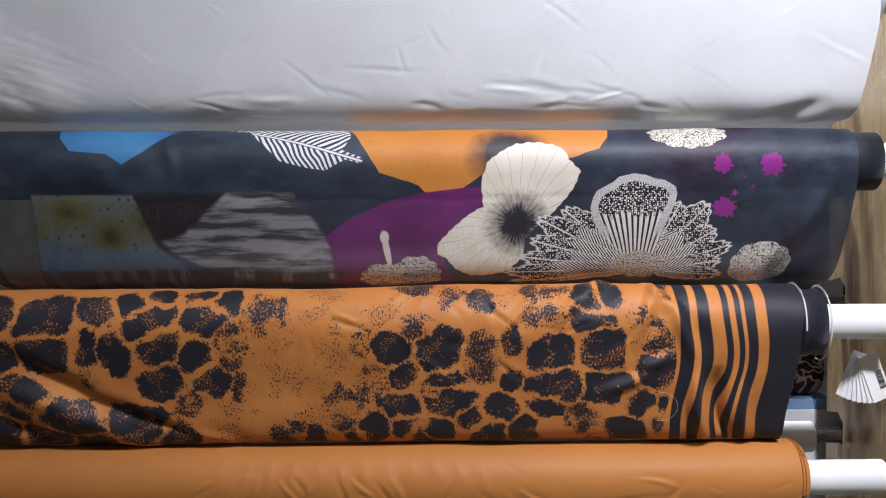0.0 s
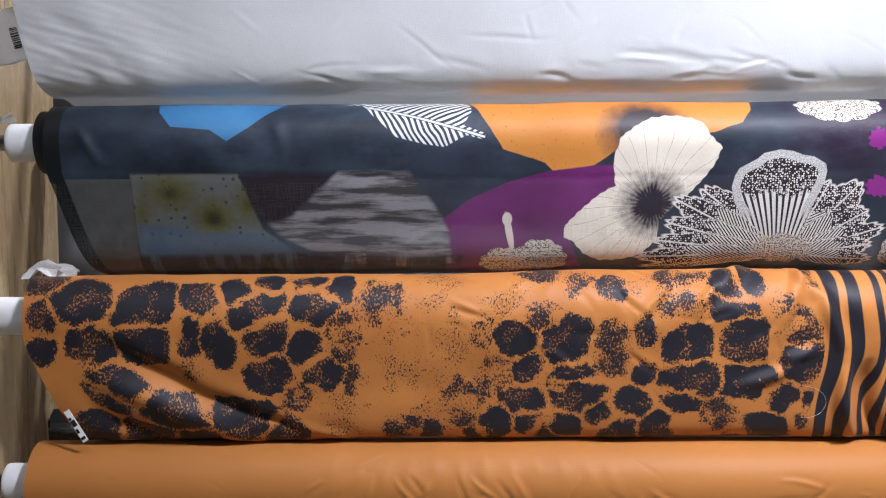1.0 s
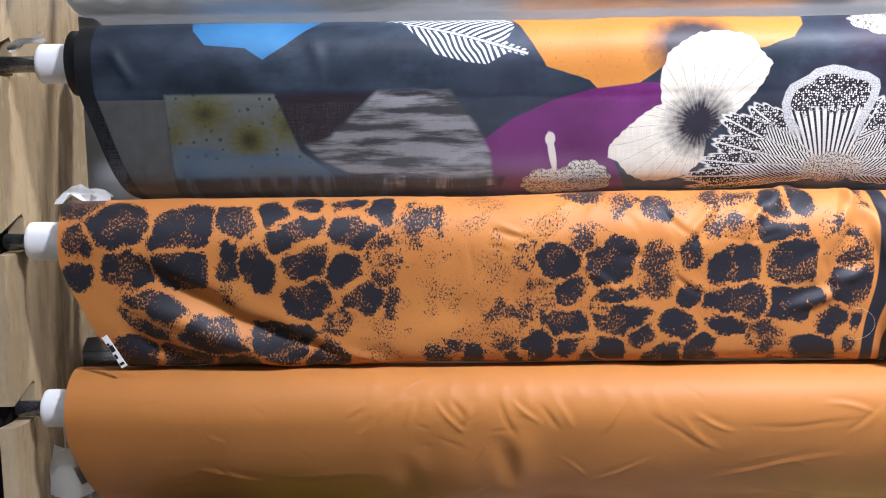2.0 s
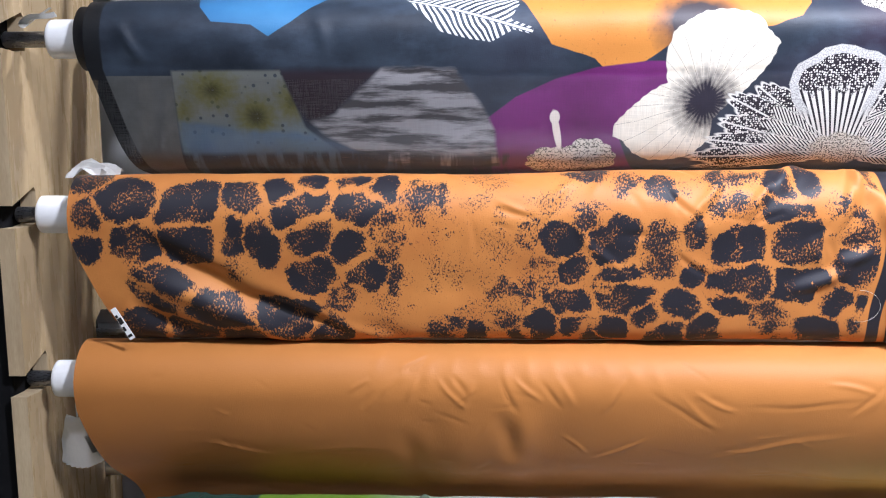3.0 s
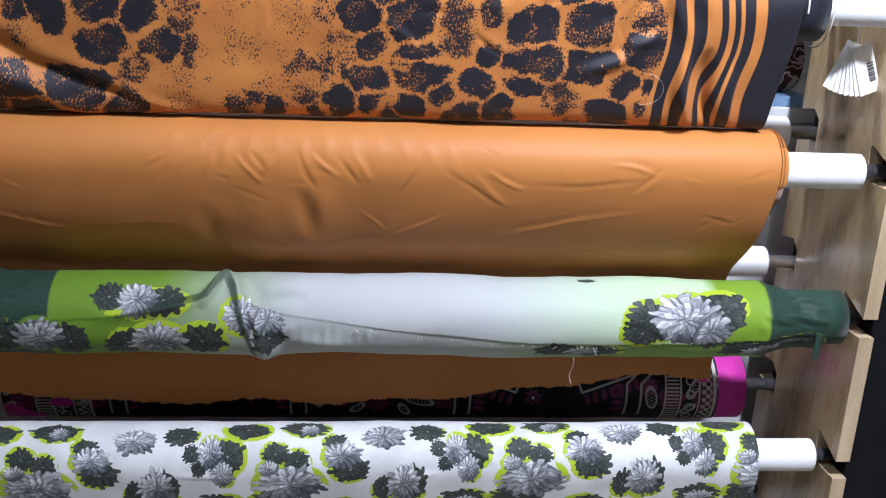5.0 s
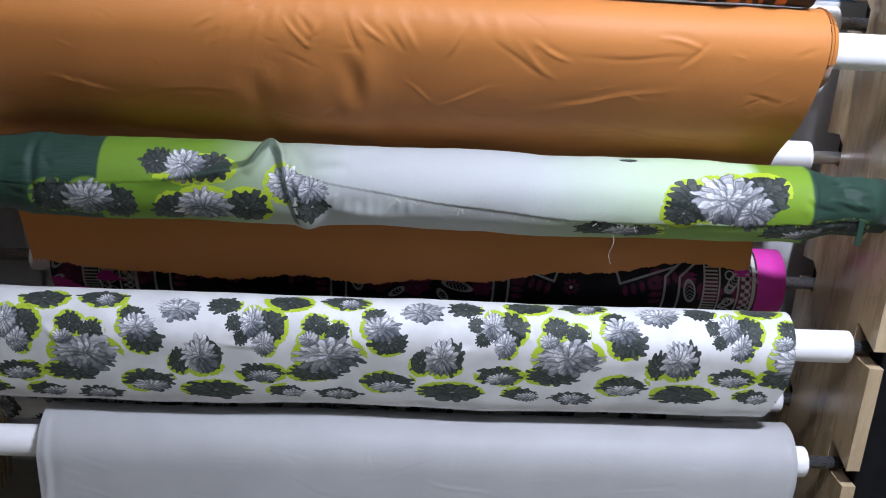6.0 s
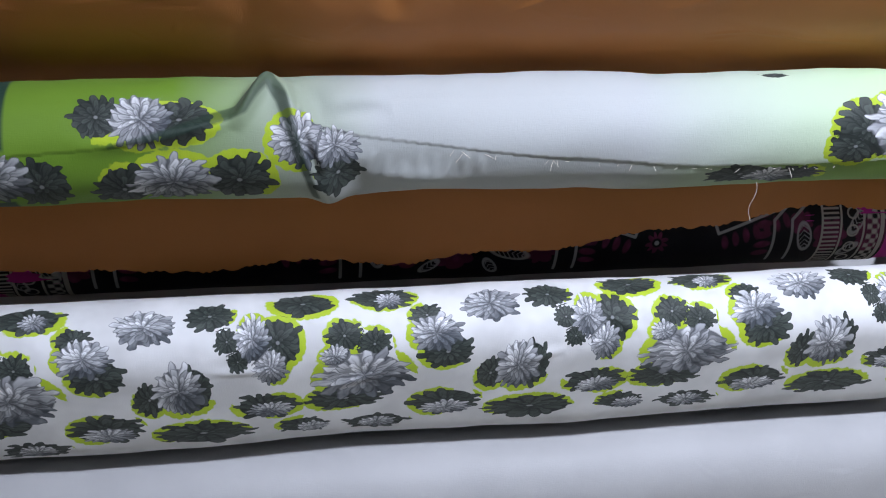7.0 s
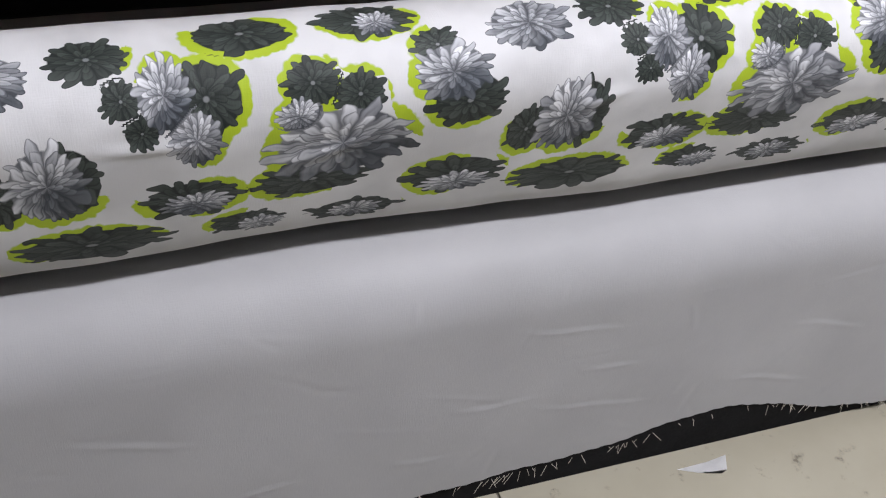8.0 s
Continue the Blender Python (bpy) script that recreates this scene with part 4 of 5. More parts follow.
SPOTS_F = [(158, 208, 30, 21, 0, 1), (223, 44, 23, 33, -20, 1), (246, 33, 24, 32, 0, 1), (225, 78, 31, 19, 0, 1), (243, 122, 31, 30, 0, 1), (290, 69, 13, 14, 0, 2), (322, 107, 24, 22, 0, 2), (252, 185, 39, 23, -10, 1), (324, 160, 29, 26, 0, 1), (301, 206, 19, 20, 0, 1), (215, 235, 21, 21, 0, 2), (275, 267, 41, 80, 0, 1), (189, 351, 37, 51, 0, 1), (341, 6, 14, 27, 0, 2), (340, 209, 9, 15, 0, 1), (333, 248, 11, 14, 0, 1)]
SPOTS_G = [(246, 282, 20, 64, 0, 1), (-185, 29, 24, 34, 0, 3), (-185, 104, 19, 29, 0, 3)]
SPOTS = SPOTS_A + SPOTS_B + SPOTS_C + SPOTS_D + SPOTS_E + SPOTS_F + SPOTS_G
STRIPES = [355, 374, 385, 403, 423, 433, 442, 451, 457, 473, 490, 560]


def giraffe_fields(X, V):
    first, second = np.full(X.shape, -1.0), np.full(X.shape, -1.0)
    level = np.full(X.shape, -1.6)
    warp_x, warp_v = X + 0.006 * smooth_noise(X * 17, V * 17, 25), V + 0.006 * smooth_noise(X * 17, V * 17, 26)
    for cx, cv, rx, rv, rot, kind in SPOTS:
        d = oval(warp_x, warp_v, cx, cv, rx * 1.22, min(rv, 30) * 1.24, rot)
        better = d > first
        second = np.where(better, first, np.maximum(second, d))
        first = np.where(better, d, first)
        level = np.where(better, {1: 0.70, 2: 0.06, 3: -0.55}[kind], level)
    d = np.minimum(first, (first - second) * 0.55 - 0.0036)
    spot = np.clip(d / 0.0048, -1.7, 1.0)
    spot = np.where(level > 0.4, np.minimum(spot, 0.70), np.minimum(d / 0.011, level))
    spot = np.maximum(spot, -1.7)
    spot = np.where(X > 0.350, -2.0, spot)
    st = np.full(X.shape, -1.0)
    for a, b in zip(STRIPES[0::2], STRIPES[1::2]):
        st = np.maximum(st, np.minimum(X - a / 1000, b / 1000 - X))
    return {"spot": spot, "stripe": st}


GIRAFFE_FOLDS = [((-710, 150, -417, 290), 0.020, 0.014), ((-690, 105, -500, 215), 0.016, -0.009), ((-700, 215, -560, 285), 0.016, -0.010), ((-560, 190, -330, 275), 0.012, -0.010), ((-470, 215, -300, 290), 0.010, 0.006), ((347, 40, 380, 158), 0.012, 0.009), ((371, 141, 420, 287), 0.013, 0.016),
                 ((410, 150, 450, 280), 0.010, -0.012), ((460, 170, 480, 290), 0.010, 0.008), ((118, 57, 85, 106), 0.007, 0.004), ((208, 38, 171, 90), 0.008, 0.005), ((293, 157, 346, 132), 0.010, 0.006),
                 ((232, 200, 324, 157), 0.010, 0.006), ((307, 0, 345, 67), 0.012, 0.008), ((260, -10, 200, 60), 0.012, 0.008), ((330, 20, 290, 110), 0.010, 0.006), ((150, 20, 110, 75), 0.008, 0.004), ((-60, 30, -110, 75), 0.008, 0.003)]


def giraffe_offset(X, V):
    d = 0.002 * smooth_noise(X * 3, V * 4, 21) + 0.004 * np.clip(V / 0.2, 0, 1) * smooth_noise(X * 1.5, V * 2, 22)
    d += 0.006 * np.exp(-((X - 0.16) / 0.25) ** 2) * np.exp(-((V - 0.02) / 0.06) ** 2)
    for sg, w, h in GIRAFFE_FOLDS:
        d += ridge(X, V, sg, w * 0.9, h * (1.35 if sg[0] > 0 else 1.0))
    d += crinkle(X, V, 23, 30, (-0.25, 0.34, 0.0, 0.16), (35, 90), 0.005, 0.0018, 60)
    return d


def giraffe_shift(X, V):
    return 0.012 * np.clip((X - 0.30) / 0.1, 0, 1) * np.clip((V - 0.06) / 0.1, 0, 1) * np.sin((V - 0.06) * 26) * np.clip((0.56 - X) / 0.12, 0, 1)


ln, s = profile(ROD_Y, 1.242, 0.060, 5, [(1.526, 1.17), (1.540, 1.10), (1.555, 1.066), (1.58, 1.0605), (1.61, 1.061), (1.645, 1.05), (1.665, 0.95)])
cloth(roll, "draped_cloth", ln, s, -0.06, 0.34, lambda v: -0.772 + 0.55 * max(0, v - 0.115) ** 1.15, lambda v: 0.548 - 0.09 * max(0, v - 0.05), 0.0026, M_LEO,
      giraffe_offset, giraffe_shift, giraffe_fields, "orange satin with dark giraffe spots and black stripes")
threads(roll, "selvedge", [[(0.549, 1.575 - 0.0625 * math.cos(a), 1.242 + 0.0625 * math.sin(a)) for a in np.radians(np.arange(120, -8, -4))],
                           [(0.589, 1.575 - 0.058 * math.cos(a), 1.242 + 0.058 * math.sin(a)) for a in np.radians(np.arange(120, -100, -4))]], M_THREAD, 0.0016)
bm = bmesh.new()
slab(bm, (-0.0045, -0.0006, -0.026), (0.0045, 0.0006, 0.026), 0.0004)
strip = part("selvedge_strip", bm, M_TAG, roll, "white selvedge strip with black marks")
strip.matrix_basis = pose(-0.706, 1.531, 1.090, 0, -31, 0)
bm = bmesh.new()
for k in range(4):
    slab(bm, (-0.0035, -0.0012, -0.022 + 0.011 * k), (0.0030 - 0.003 * (k % 2), -0.0005, -0.018 + 0.011 * k + 0.003 * (k % 3)))
marks = part("print_marks", bm, M_INK, roll)
marks.matrix_basis = strip.matrix_basis.copy()
threads(roll, "loose_thread", [[(0.325 + 0.028 * math.cos(a), 1.508, 1.125 + 0.022 * math.sin(a)) for a in np.linspace(-1.8, 1.6, 24)]], M_THREAD, 0.00022)
at_home(roll)

# plain orange satin
roll = fabric_roll("orange", "plain burnt-orange satin hanging from a white tube", -0.776, 0.556, -0.826, 0.697, 0.0655, M_ORANGE, 14)
ORANGE_CREASES = [(-348, 75, -381, 95), (-340, 91, -362, 122), (-308, 66, -336, 103), (-256, 70, -211, 125), (-231, 66, -207, 103), (-199, 74, -219, 121),
                  (-147, 70, -102, 111), (-110, 74, -74, 120), (-86, 69, -54, 115), (14, 69, -21, 129), (38, 85, 146, 158), (78, 89, 150, 156),
                  (106, 93, 171, 123), (171, 118, 360, 104), (115, 215, 343, 150), (-34, 217, 62, 166), (-484, 209, -324, 199), (-606, 182, -493, 215),
                  (-265, 33, -308, 62), (375, 79, 324, 127), (192, 234, 417, 288), (289, 76, 367, 91), (-167, 66, -138, 130), (-280, 66, -296, 112)]


def orange_offset(X, V):
    d = 0.0012 * smooth_noise(X * 2.5, V * 3, 31) + 0.004 * np.clip((V - 0.1) / 0.15, 0, 1) * smooth_noise(X * 1.4, V * 1.0, 32)
    for i, sg in enumerate(ORANGE_CREASES):
        long = math.hypot(sg[2] - sg[0], sg[3] - sg[1]) > 90
        d += ridge(X, V, sg, (0.0030 if long else 0.0034) + 0.0008 * (i % 3), (0.0011, -0.0010, 0.0010)[i % 3] if long else (0.0018, -0.0016, 0.0016)[i % 3])
    d += crinkle(X, V, 34, 46, (-0.70, 0.52, 0.06, 0.27), (20, 75), 0.0030, 0.0006, 25)
    d += ridge(X, V, (-159, 120, -142, 222), 0.016, -0.006) + ridge(X, V, (-298, 150, -266, 352), 0.02, -0.006)
    d += ridge(X, V, (-148, 102, -133, 330), 0.03, 0.005) + ridge(X, V, (-260, 120, -248, 326), 0.025, -0.004)
    for k in range(12):
        d += ridge(X, V, (-330 + 34 * k, 25 + (k % 3) * 8, -345 + 38 * k, 75 + (k % 4) * 10), 0.008, 0.0009)
    return d


def orange_hem(x):
    return 0.005 * np.sin(x * 9 + 1) + 0.004 * np.sin(x * 27) + 0.0012 * np.sin(x * 160) + 0.022 - 0.052 * np.clip((x + 0.15) / 0.6, 0, 1) - 0.02 * np.clip((-0.5 - x) / 0.15, 0, 1) + 0.0010 * np.sin(x * 420 + 3 * np.sin(x * 90))


ln, s = profile(ROD_Y, 0.995, 0.062, 6, [(1.5255, 0.945), (1.546, 0.90), (1.572, 0.862), (1.607, 0.832), (1.645, 0.79), (1.66, 0.72), (1.66, 0.42)])
cloth(roll, "draped_cloth", ln, s, -0.06, 0.572, lambda v: -0.778 + 0.20 * max(0, v - 0.13), lambda v: 0.548 - 0.05 * max(0, v - 0.10) * (v < 0.25) - 0.008 * (v >= 0.25),
      0.0023, M_ORANGE, orange_offset, None, None, "burnt-orange satin with creases and raw hem", orange_hem)
threads(roll, "rolled_edge", [[(x + 0.0008 * math.sin(a * 3), 1.575 - q * math.cos(a), 0.995 + q * math.sin(a)) for a in np.radians(np.arange(150, -12, -5))]
                              for x, q in ((0.549, 0.0615), (0.554, 0.0600), (0.5575, 0.0575))], M_ORANGE, 0.0024)
at_home(roll)

# lime and white voile, rolled loosely with its free edge on show
roll = fabric_roll("lime", "lime and white voile with grey bouquets, loosely rolled", -0.690, 0.705, -0.80, 0.712, 0.050, M_DKGREEN, 15)
LIME_LIGHT = [(-400, 60, 34, 31), (-544, 123, 37, 36), (-372, 132, 47, 36), (-248, 86, 30, 30), (-210, 93, 28, 22), (432, 84, 58, 48), (470, 102, 40, 34), (275, 150, 30, 14), (566, 146, 36, 14)]
LIME_DARK = [(-442, 57, 27, 26), (-363, 61, 38, 26), (-598, 123, 36, 33), (-499, 132, 31, 36), (-421, 140, 30, 34), (-307, 130, 37, 33), (-207, 123, 28, 25),
             (490, 72, 46, 42), (378, 88, 42, 36), (365, 108, 34, 24), (240, 146, 44, 18), (300, 150, 40, 16), (530, 140, 40, 18), (585, 136, 45, 20), (640, 138, 34, 26), (282, 8, 17, 6)]
LIME_HALO = [(-235, 100, 75, 180), (-370, 128, 90, -80), (410, 85, 105, 190), (490, 72, 70, -90)]
FLAP = [(-0.70, 0.104), (-0.62, 0.102), (-0.463, 0.092), (-0.371, 0.082), (-0.303, 0.057), (-0.275, 0.020), (-0.250, 0.050), (-0.232, 0.069), (-0.185, 0.083),
        (-0.026, 0.107), (0.181, 0.128), (0.312, 0.132), (0.576, 0.120), (0.72, 0.124)]


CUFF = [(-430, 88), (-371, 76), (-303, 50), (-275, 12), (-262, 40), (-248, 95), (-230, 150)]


def bouquet_fields(X, V, lights, darks, halos, halo):
    """Bloom by bloom: the place inside the nearest bloom, and the lime rim on the side that a bouquet shows it. halos: x, v, reach, direction."""
    f = {}
    hull = np.full(X.shape, -1.0)
    for key, group in (("dark", darks), ("light", lights)):
        best, second = np.full(X.shape, 1.35), np.full(X.shape, 1.35)
        bloom = np.full(X.shape, -1.0)
        petal = np.full(X.shape + (3,), 3.0)
        for i, (cx, cv, rx, rv) in enumerate(group):
            near = (np.abs(X - cx / 1000) < rx / 700) & (np.abs(V - cv / 1000) < rv / 700)
            if not near.any():
                continue
            bx, bv = (X[near] * 1000 - cx) / rx, (V[near] * 1000 - cv) / rv
            q = np.hypot(bx, bv)
            d = (1 - q) * np.maximum(q, 0.2) / np.maximum(np.hypot(bx / rx, bv / rv), 0.2 / max(rx, rv)) / 1000
            hull[near] = np.maximum(hull[near], d)
            bloom[near] = np.maximum(bloom[near], d)
            won = q < best[near]
            spot = np.argwhere(near)[won]
            petal[spot[:, 0], spot[:, 1]] = np.stack([bx[won], bv[won], np.full(won.sum(), (rx + 0.37 * (i % 11)) / 1000)], -1)
            second[near] = np.where(won, best[near], np.minimum(second[near], q))
            best[spot[:, 0], spot[:, 1]] = q[won]
        f["petal_" + key], f[key + "_bloom"], f[key + "_seam"] = petal, bloom, second - best
    amount = np.zeros(X.shape)
    for cx, cv, reach, turn in halos:
        dx, dv = X - cx / 1000, V - cv / 1000
        r = np.hypot(dx, dv) + 1e-6
        a = math.radians(turn)
        side = (dx * math.cos(a) + dv * math.sin(a)) / r
        amount = np.maximum(amount, np.clip(0.25 + 1.6 * side, 0, 1) * (r < reach / 1000))
    f["halo"] = np.where(amount > 0, hull + halo * (1.6 * amount - 0.6), -0.01)
    return f


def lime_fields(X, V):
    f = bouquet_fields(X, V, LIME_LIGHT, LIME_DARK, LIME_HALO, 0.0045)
    fl = np.array(FLAP)
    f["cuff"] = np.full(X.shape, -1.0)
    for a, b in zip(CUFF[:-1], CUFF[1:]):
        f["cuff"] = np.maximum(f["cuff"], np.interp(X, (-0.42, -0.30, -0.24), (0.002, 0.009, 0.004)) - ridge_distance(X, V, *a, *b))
    f["flap"] = np.interp(X, fl[:, 0], fl[:, 1]) + 0.0015 * smooth_noise(X * 40, V * 0, 44) - V
    return f


def lime_offset(X, V):
    d = 0.0022 * smooth_noise(X * 4, V * 5, 41) + 0.004 * smooth_noise(X * 1.2, V * 2, 42)
    fl = np.array(FLAP)
    edge = np.interp(X, fl[:, 0], fl[:, 1])
    d += np.where(V < edge, 0.0016, 0.0)
    d += ridge(X, V, (-470, 95, -290, 60), 0.010, 0.010) + ridge(X, V, (-310, 75, -268, -10), 0.010, 0.018) + ridge(X, V, (-272, -10, -215, 150), 0.011, 0.016)
    d -= ridge(X, V, (-255, 20, -225, 140), 0.006, 0.012)
    d += ridge(X, V, (-225, 120, -205, 185), 0.020, 0.014)
    d += ridge(X, V, (-220, 60, -150, 50), 0.012, -0.006) + ridge(X, V, (-190, 130, -60, 140), 0.012, 0.004)
    d -= 0.016 * np.clip((X - 0.575) / 0.05, 0, 1) ** 0.7 + 0.006 * np.clip((-0.64 - X) / 0.03, 0, 1)
    d -= (0.008 - 0.002 * np.clip((X + 0.1) / 0.5, 0, 1)) * np.clip(1.4 - V / 0.1, 0, 1)
    d += ridge(X, V, (-628, -60, -626, 200), 0.006, -0.004)
    d += crinkle(X, V, 43, 18, (0.56, 0.66, -0.03, 0.18), (25, 70), 0.006, 0.0032, 50) + crinkle(X, V, 45, 14, (-0.68, -0.56, -0.03, 0.18), (25, 60), 0.006, 0.0022, 50)
    for k in range(8):
        d += ridge(X, V, (-170 + 16 * k, 95 + (k % 3) * 8, -178 + 17 * k, 135), 0.005, 0.0015)
    return d


ln, s = profile(ROD_Y, 0.750, 0.067, 88, [(1.585, 0.684), (1.60, 0.688)])
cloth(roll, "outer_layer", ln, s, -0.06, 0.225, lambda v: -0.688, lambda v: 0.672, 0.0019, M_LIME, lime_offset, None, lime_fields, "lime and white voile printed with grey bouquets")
rnd = random.Random(5)
fray = []
for k in range(26):
    x = rnd.choice((rnd.uniform(-0.12, 0.10), rnd.uniform(0.10, 0.36)))
    v = float(np.interp(x, *np.array(FLAP).T))
    p = Vector((x, float(np.interp(v, s, ln[:, 0])) - 0.006, float(np.interp(v, s, ln[:, 1]))))
    dr = Vector((rnd.uniform(-0.6, 0.6), rnd.uniform(-0.15, 0.05), rnd.uniform(-1, 0.3)))
    fray.append([p + dr * 0.006 * i + Vector((0.0012 * math.sin(i * 1.3 + k), -0.0005 * i, 0)) for i in range(rnd.randint(2, 3))])
fray.append([(0.262 + 0.003 * math.sin(i), 1.525, 0.700 - 0.007 * i) for i in range(8)])
tagged(threads(roll, "frayed_edge", fray, M_THREAD, 0.00035), kind="stuff")
bm = bmesh.new()
slab(bm, (0.650, 1.5235, 0.698), (0.660, 1.5265, 0.742), 0.0012)
part("folded_corner", bm, M_DKGREEN, roll)
bm = bmesh.new()
slab(bm, (-0.728, 1.5445, 0.752), (-0.706, 1.5465, 0.772), 0.0008)
part("sticker", bm, M_YELLOW, roll, "small yellow sticker")
at_home(roll)

# white satin with grey bouquets
roll = fabric_roll("mums", "white satin printed with grey chrysanthemum bouquets", -0.800, 0.590, -0.835, 0.702, 0.053, M_SILVER, 16)
MUM_LIGHT = [(-571, 113, 54, 34), (-604, 84, 17, 13), (-304, 50, 19, 26), (-285, 85, 19, 23), (-487, 62, 30, 21), (-388, 112, 27, 36), (-539, 17, 15, 12), (-421, 30, 34, 21), (-287, 151, 25, 12), (-471, 177, 29, 12), (-554, 200, 22, 11), (-239, 189, 18, 10)]
MUM_DARK = [(-592, 150, 46, 20), (-593, 60, 21, 19), (-559, 71, 20, 18), (-276, 55, 28, 29), (-332, 51, 14, 15), (-321, 75, 13, 13), (-497, 41, 20, 14), (-474, 85, 32, 24), (-421, 122, 19, 27), (-372, 112, 22, 36), (-246, 8, 37, 18), (-546, 12, 38, 18), (-350, 20, 28, 18), (-290, 144, 38, 20), (-251, 183, 30, 14), (-555, 198, 38, 15), (-473, 167, 42, 23), (-366, 184, 56, 20)]
MUM_HALO = [(-580, 100, 88, 185), (-480, 66, 58, 150), (-290, 62, 62, -45), (-546, 14, 46, 70), (-246, 10, 45, 10), (-471, 170, 50, 190), (-290, 146, 46, 10), (-366, 186, 60, -100), (-400, 130, 45, 110)]
PERIOD = 392


def mums_fields(X, V):
    V = V - 0.004
    lights = [(cx + PERIOD * k, cv - 9 * k, rx, rv) for k in range(-1, 4) for cx, cv, rx, rv in MUM_LIGHT]
    darks = [(cx + PERIOD * k, cv - 9 * k, rx, rv) for k in range(-1, 4) for cx, cv, rx, rv in MUM_DARK]
    lights += [(cx, cv + 245, rx, rv) for cx, cv, rx, rv in lights if cv > 0] + [(cx, cv - 245, rx, rv) for cx, cv, rx, rv in lights if cv > 170]
    darks += [(cx, cv + 245, rx, rv) for cx, cv, rx, rv in darks if cv > 20] + [(cx, cv - 245, rx, rv) for cx, cv, rx, rv in darks if cv > 170]
    lights = [(cx, cv, rx * 1.10, rv * 1.14) for cx, cv, rx, rv in lights]
    darks = [(cx, cv, rx * 1.06, rv * 1.06) for cx, cv, rx, rv in darks]
    halos = [(cx + PERIOD * k, cv - 9 * k, reach, turn) for k in range(-1, 4) for cx, cv, reach, turn in MUM_HALO]
    return bouquet_fields(X, V, lights, darks, halos, 0.0032)


def mums_offset(X, V):
    d = 0.0014 * smooth_noise(X * 3, V * 4, 51) + 0.003 * np.clip(V / 0.2, 0, 1) * smooth_noise(X * 1.3, V * 2, 52)
    for sg in ((-362, 90, -275, 96), (-223, 128, -152, 102), (9, 101, 61, 83), (-640, 60, -600, 110), (100, 40, 160, 75)):
        d += ridge(X, V, sg, 0.006, 0.0022)
    return d


ln, s = profile(ROD_Y, 0.493, 0.057, 6, [(1.528, 0.435), (1.540, 0.390), (1.556, 0.360), (1.592, 0.346), (1.635, 0.326), (1.668, 0.27), (1.668, 0.2)])
cloth(roll, "draped_cloth", ln, s, -0.06, 0.40, lambda v: -0.800 + 0.10 * max(0, v - 0.15), lambda v: 0.590 - 0.25 * max(0, v - 0.14), 0.0012, M_MUMS, mums_offset, None, mums_fields,
      "white satin printed with grey bouquets and lime outlines")
rnd = random.Random(9)
tuft = []
for k in range(40):
    p = Vector((-0.685 + rnd.uniform(-0.01, 0.012), 1.60 + rnd.uniform(0, 0.01), 0.235 + rnd.uniform(-0.01, 0.01)))
    tuft.append([p + Vector((rnd.uniform(-0.004, 0.004) * i, 0, -0.010 * i)) for i in range(rnd.randint(2, 5))])
tagged(threads(roll, "dark_fringe", tuft, M_DARKTHREAD, 0.0009), kind="stuff")
at_home(roll)

# pale grey lining nearest the floor
roll = fabric_roll("silver", "plain pale grey lining cloth hanging to the floor", -0.660, 0.630, -0.835, 0.668, 0.069, M_SILVER, 17)


def silver_offset(X, V):
    d = 0.0012 * smooth_noise(X * 2.2, V * 3, 61) + 0.004 * np.clip((V - 0.1) / 0.2, 0, 1) * smooth_noise(X * 1.1, V * 1.0, 62)
    for sg in ((-22, 125, 119, 147), (236, 245, 372, 281), (11, 235, 164, 261), (-134, 271, -63, 277), (-287, 267, -212, 263), (176, 126, 189, 168), (60, 190, 140, 200), (-420, 160, -300, 190), (-520, 230, -470, 150), (-80, 215, 40, 222), (300, 180, 420, 210), (-360, 285, -180, 300), (420, 130, 520, 160)):
        d += ridge(X, V, sg, 0.0032, 0.0007)
    d += crinkle(X, V, 63, 34, (-0.60, 0.60, 0.08, 0.31), (30, 150), 0.0026, 0.00032, 12)
    d += crinkle(X, V, 64, 24, (-0.60, 0.60, 0.05, 0.31), (25, 60), 0.0026, 0.0004, 90)
    d += ridge(X, V, (-645, -20, -645, 320), 0.006, 0.003) + ridge(X, V, (620, -20, 620, 320), 0.006, 0.003)
    return d


ln, s = profile(ROD_Y, 0.260, 0.071, 0, [(1.500, 0.2), (1.493, 0.12), (1.487, 0.01)])


def silver_hem(x):
    """The torn hem stands a little off the floor and lifts in one place."""
    z = 0.043 + 0.030 * np.exp(-((x - 0.245) / 0.105) ** 2) - 0.022 * np.clip((x - 0.33) / 0.2, 0, 1) + 0.0022 * np.sin(x * 23) + 0.0012 * np.sin(x * 71 + 1) + 0.0006 * np.sin(x * 330)
    return np.interp(-z, -ln[:, 1], s) - 0.333


cloth(roll, "draped_cloth", ln, s, -0.07, 0.333, lambda v: -0.660 + 0.05 * max(0, v - 0.1), lambda v: 0.630 - 0.06 * max(0, v - 0.1), 0.0025, M_SILVER, silver_offset, None, None,
      "pale grey lining with a frayed hem", silver_hem)
rnd = random.Random(4)
fray = []
for k in range(150):
    x = rnd.uniform(-0.62, 0.62)
    v = 0.333 + float(silver_hem(np.array(x)))
    p = Vector((x, 1.487, float(np.interp(v, s, ln[:, 1])) + 0.002))
    a = rnd.uniform(-0.9, 0.9)
    fray.append([p + Vector((a * 0.004 * i, -0.0006 * i, -0.0035 * i)) for i in range(rnd.randint(2, 5))])
tagged(threads(roll, "frayed_hem", fray, M_THREAD, 0.0003), kind="stuff")
at_home(roll)

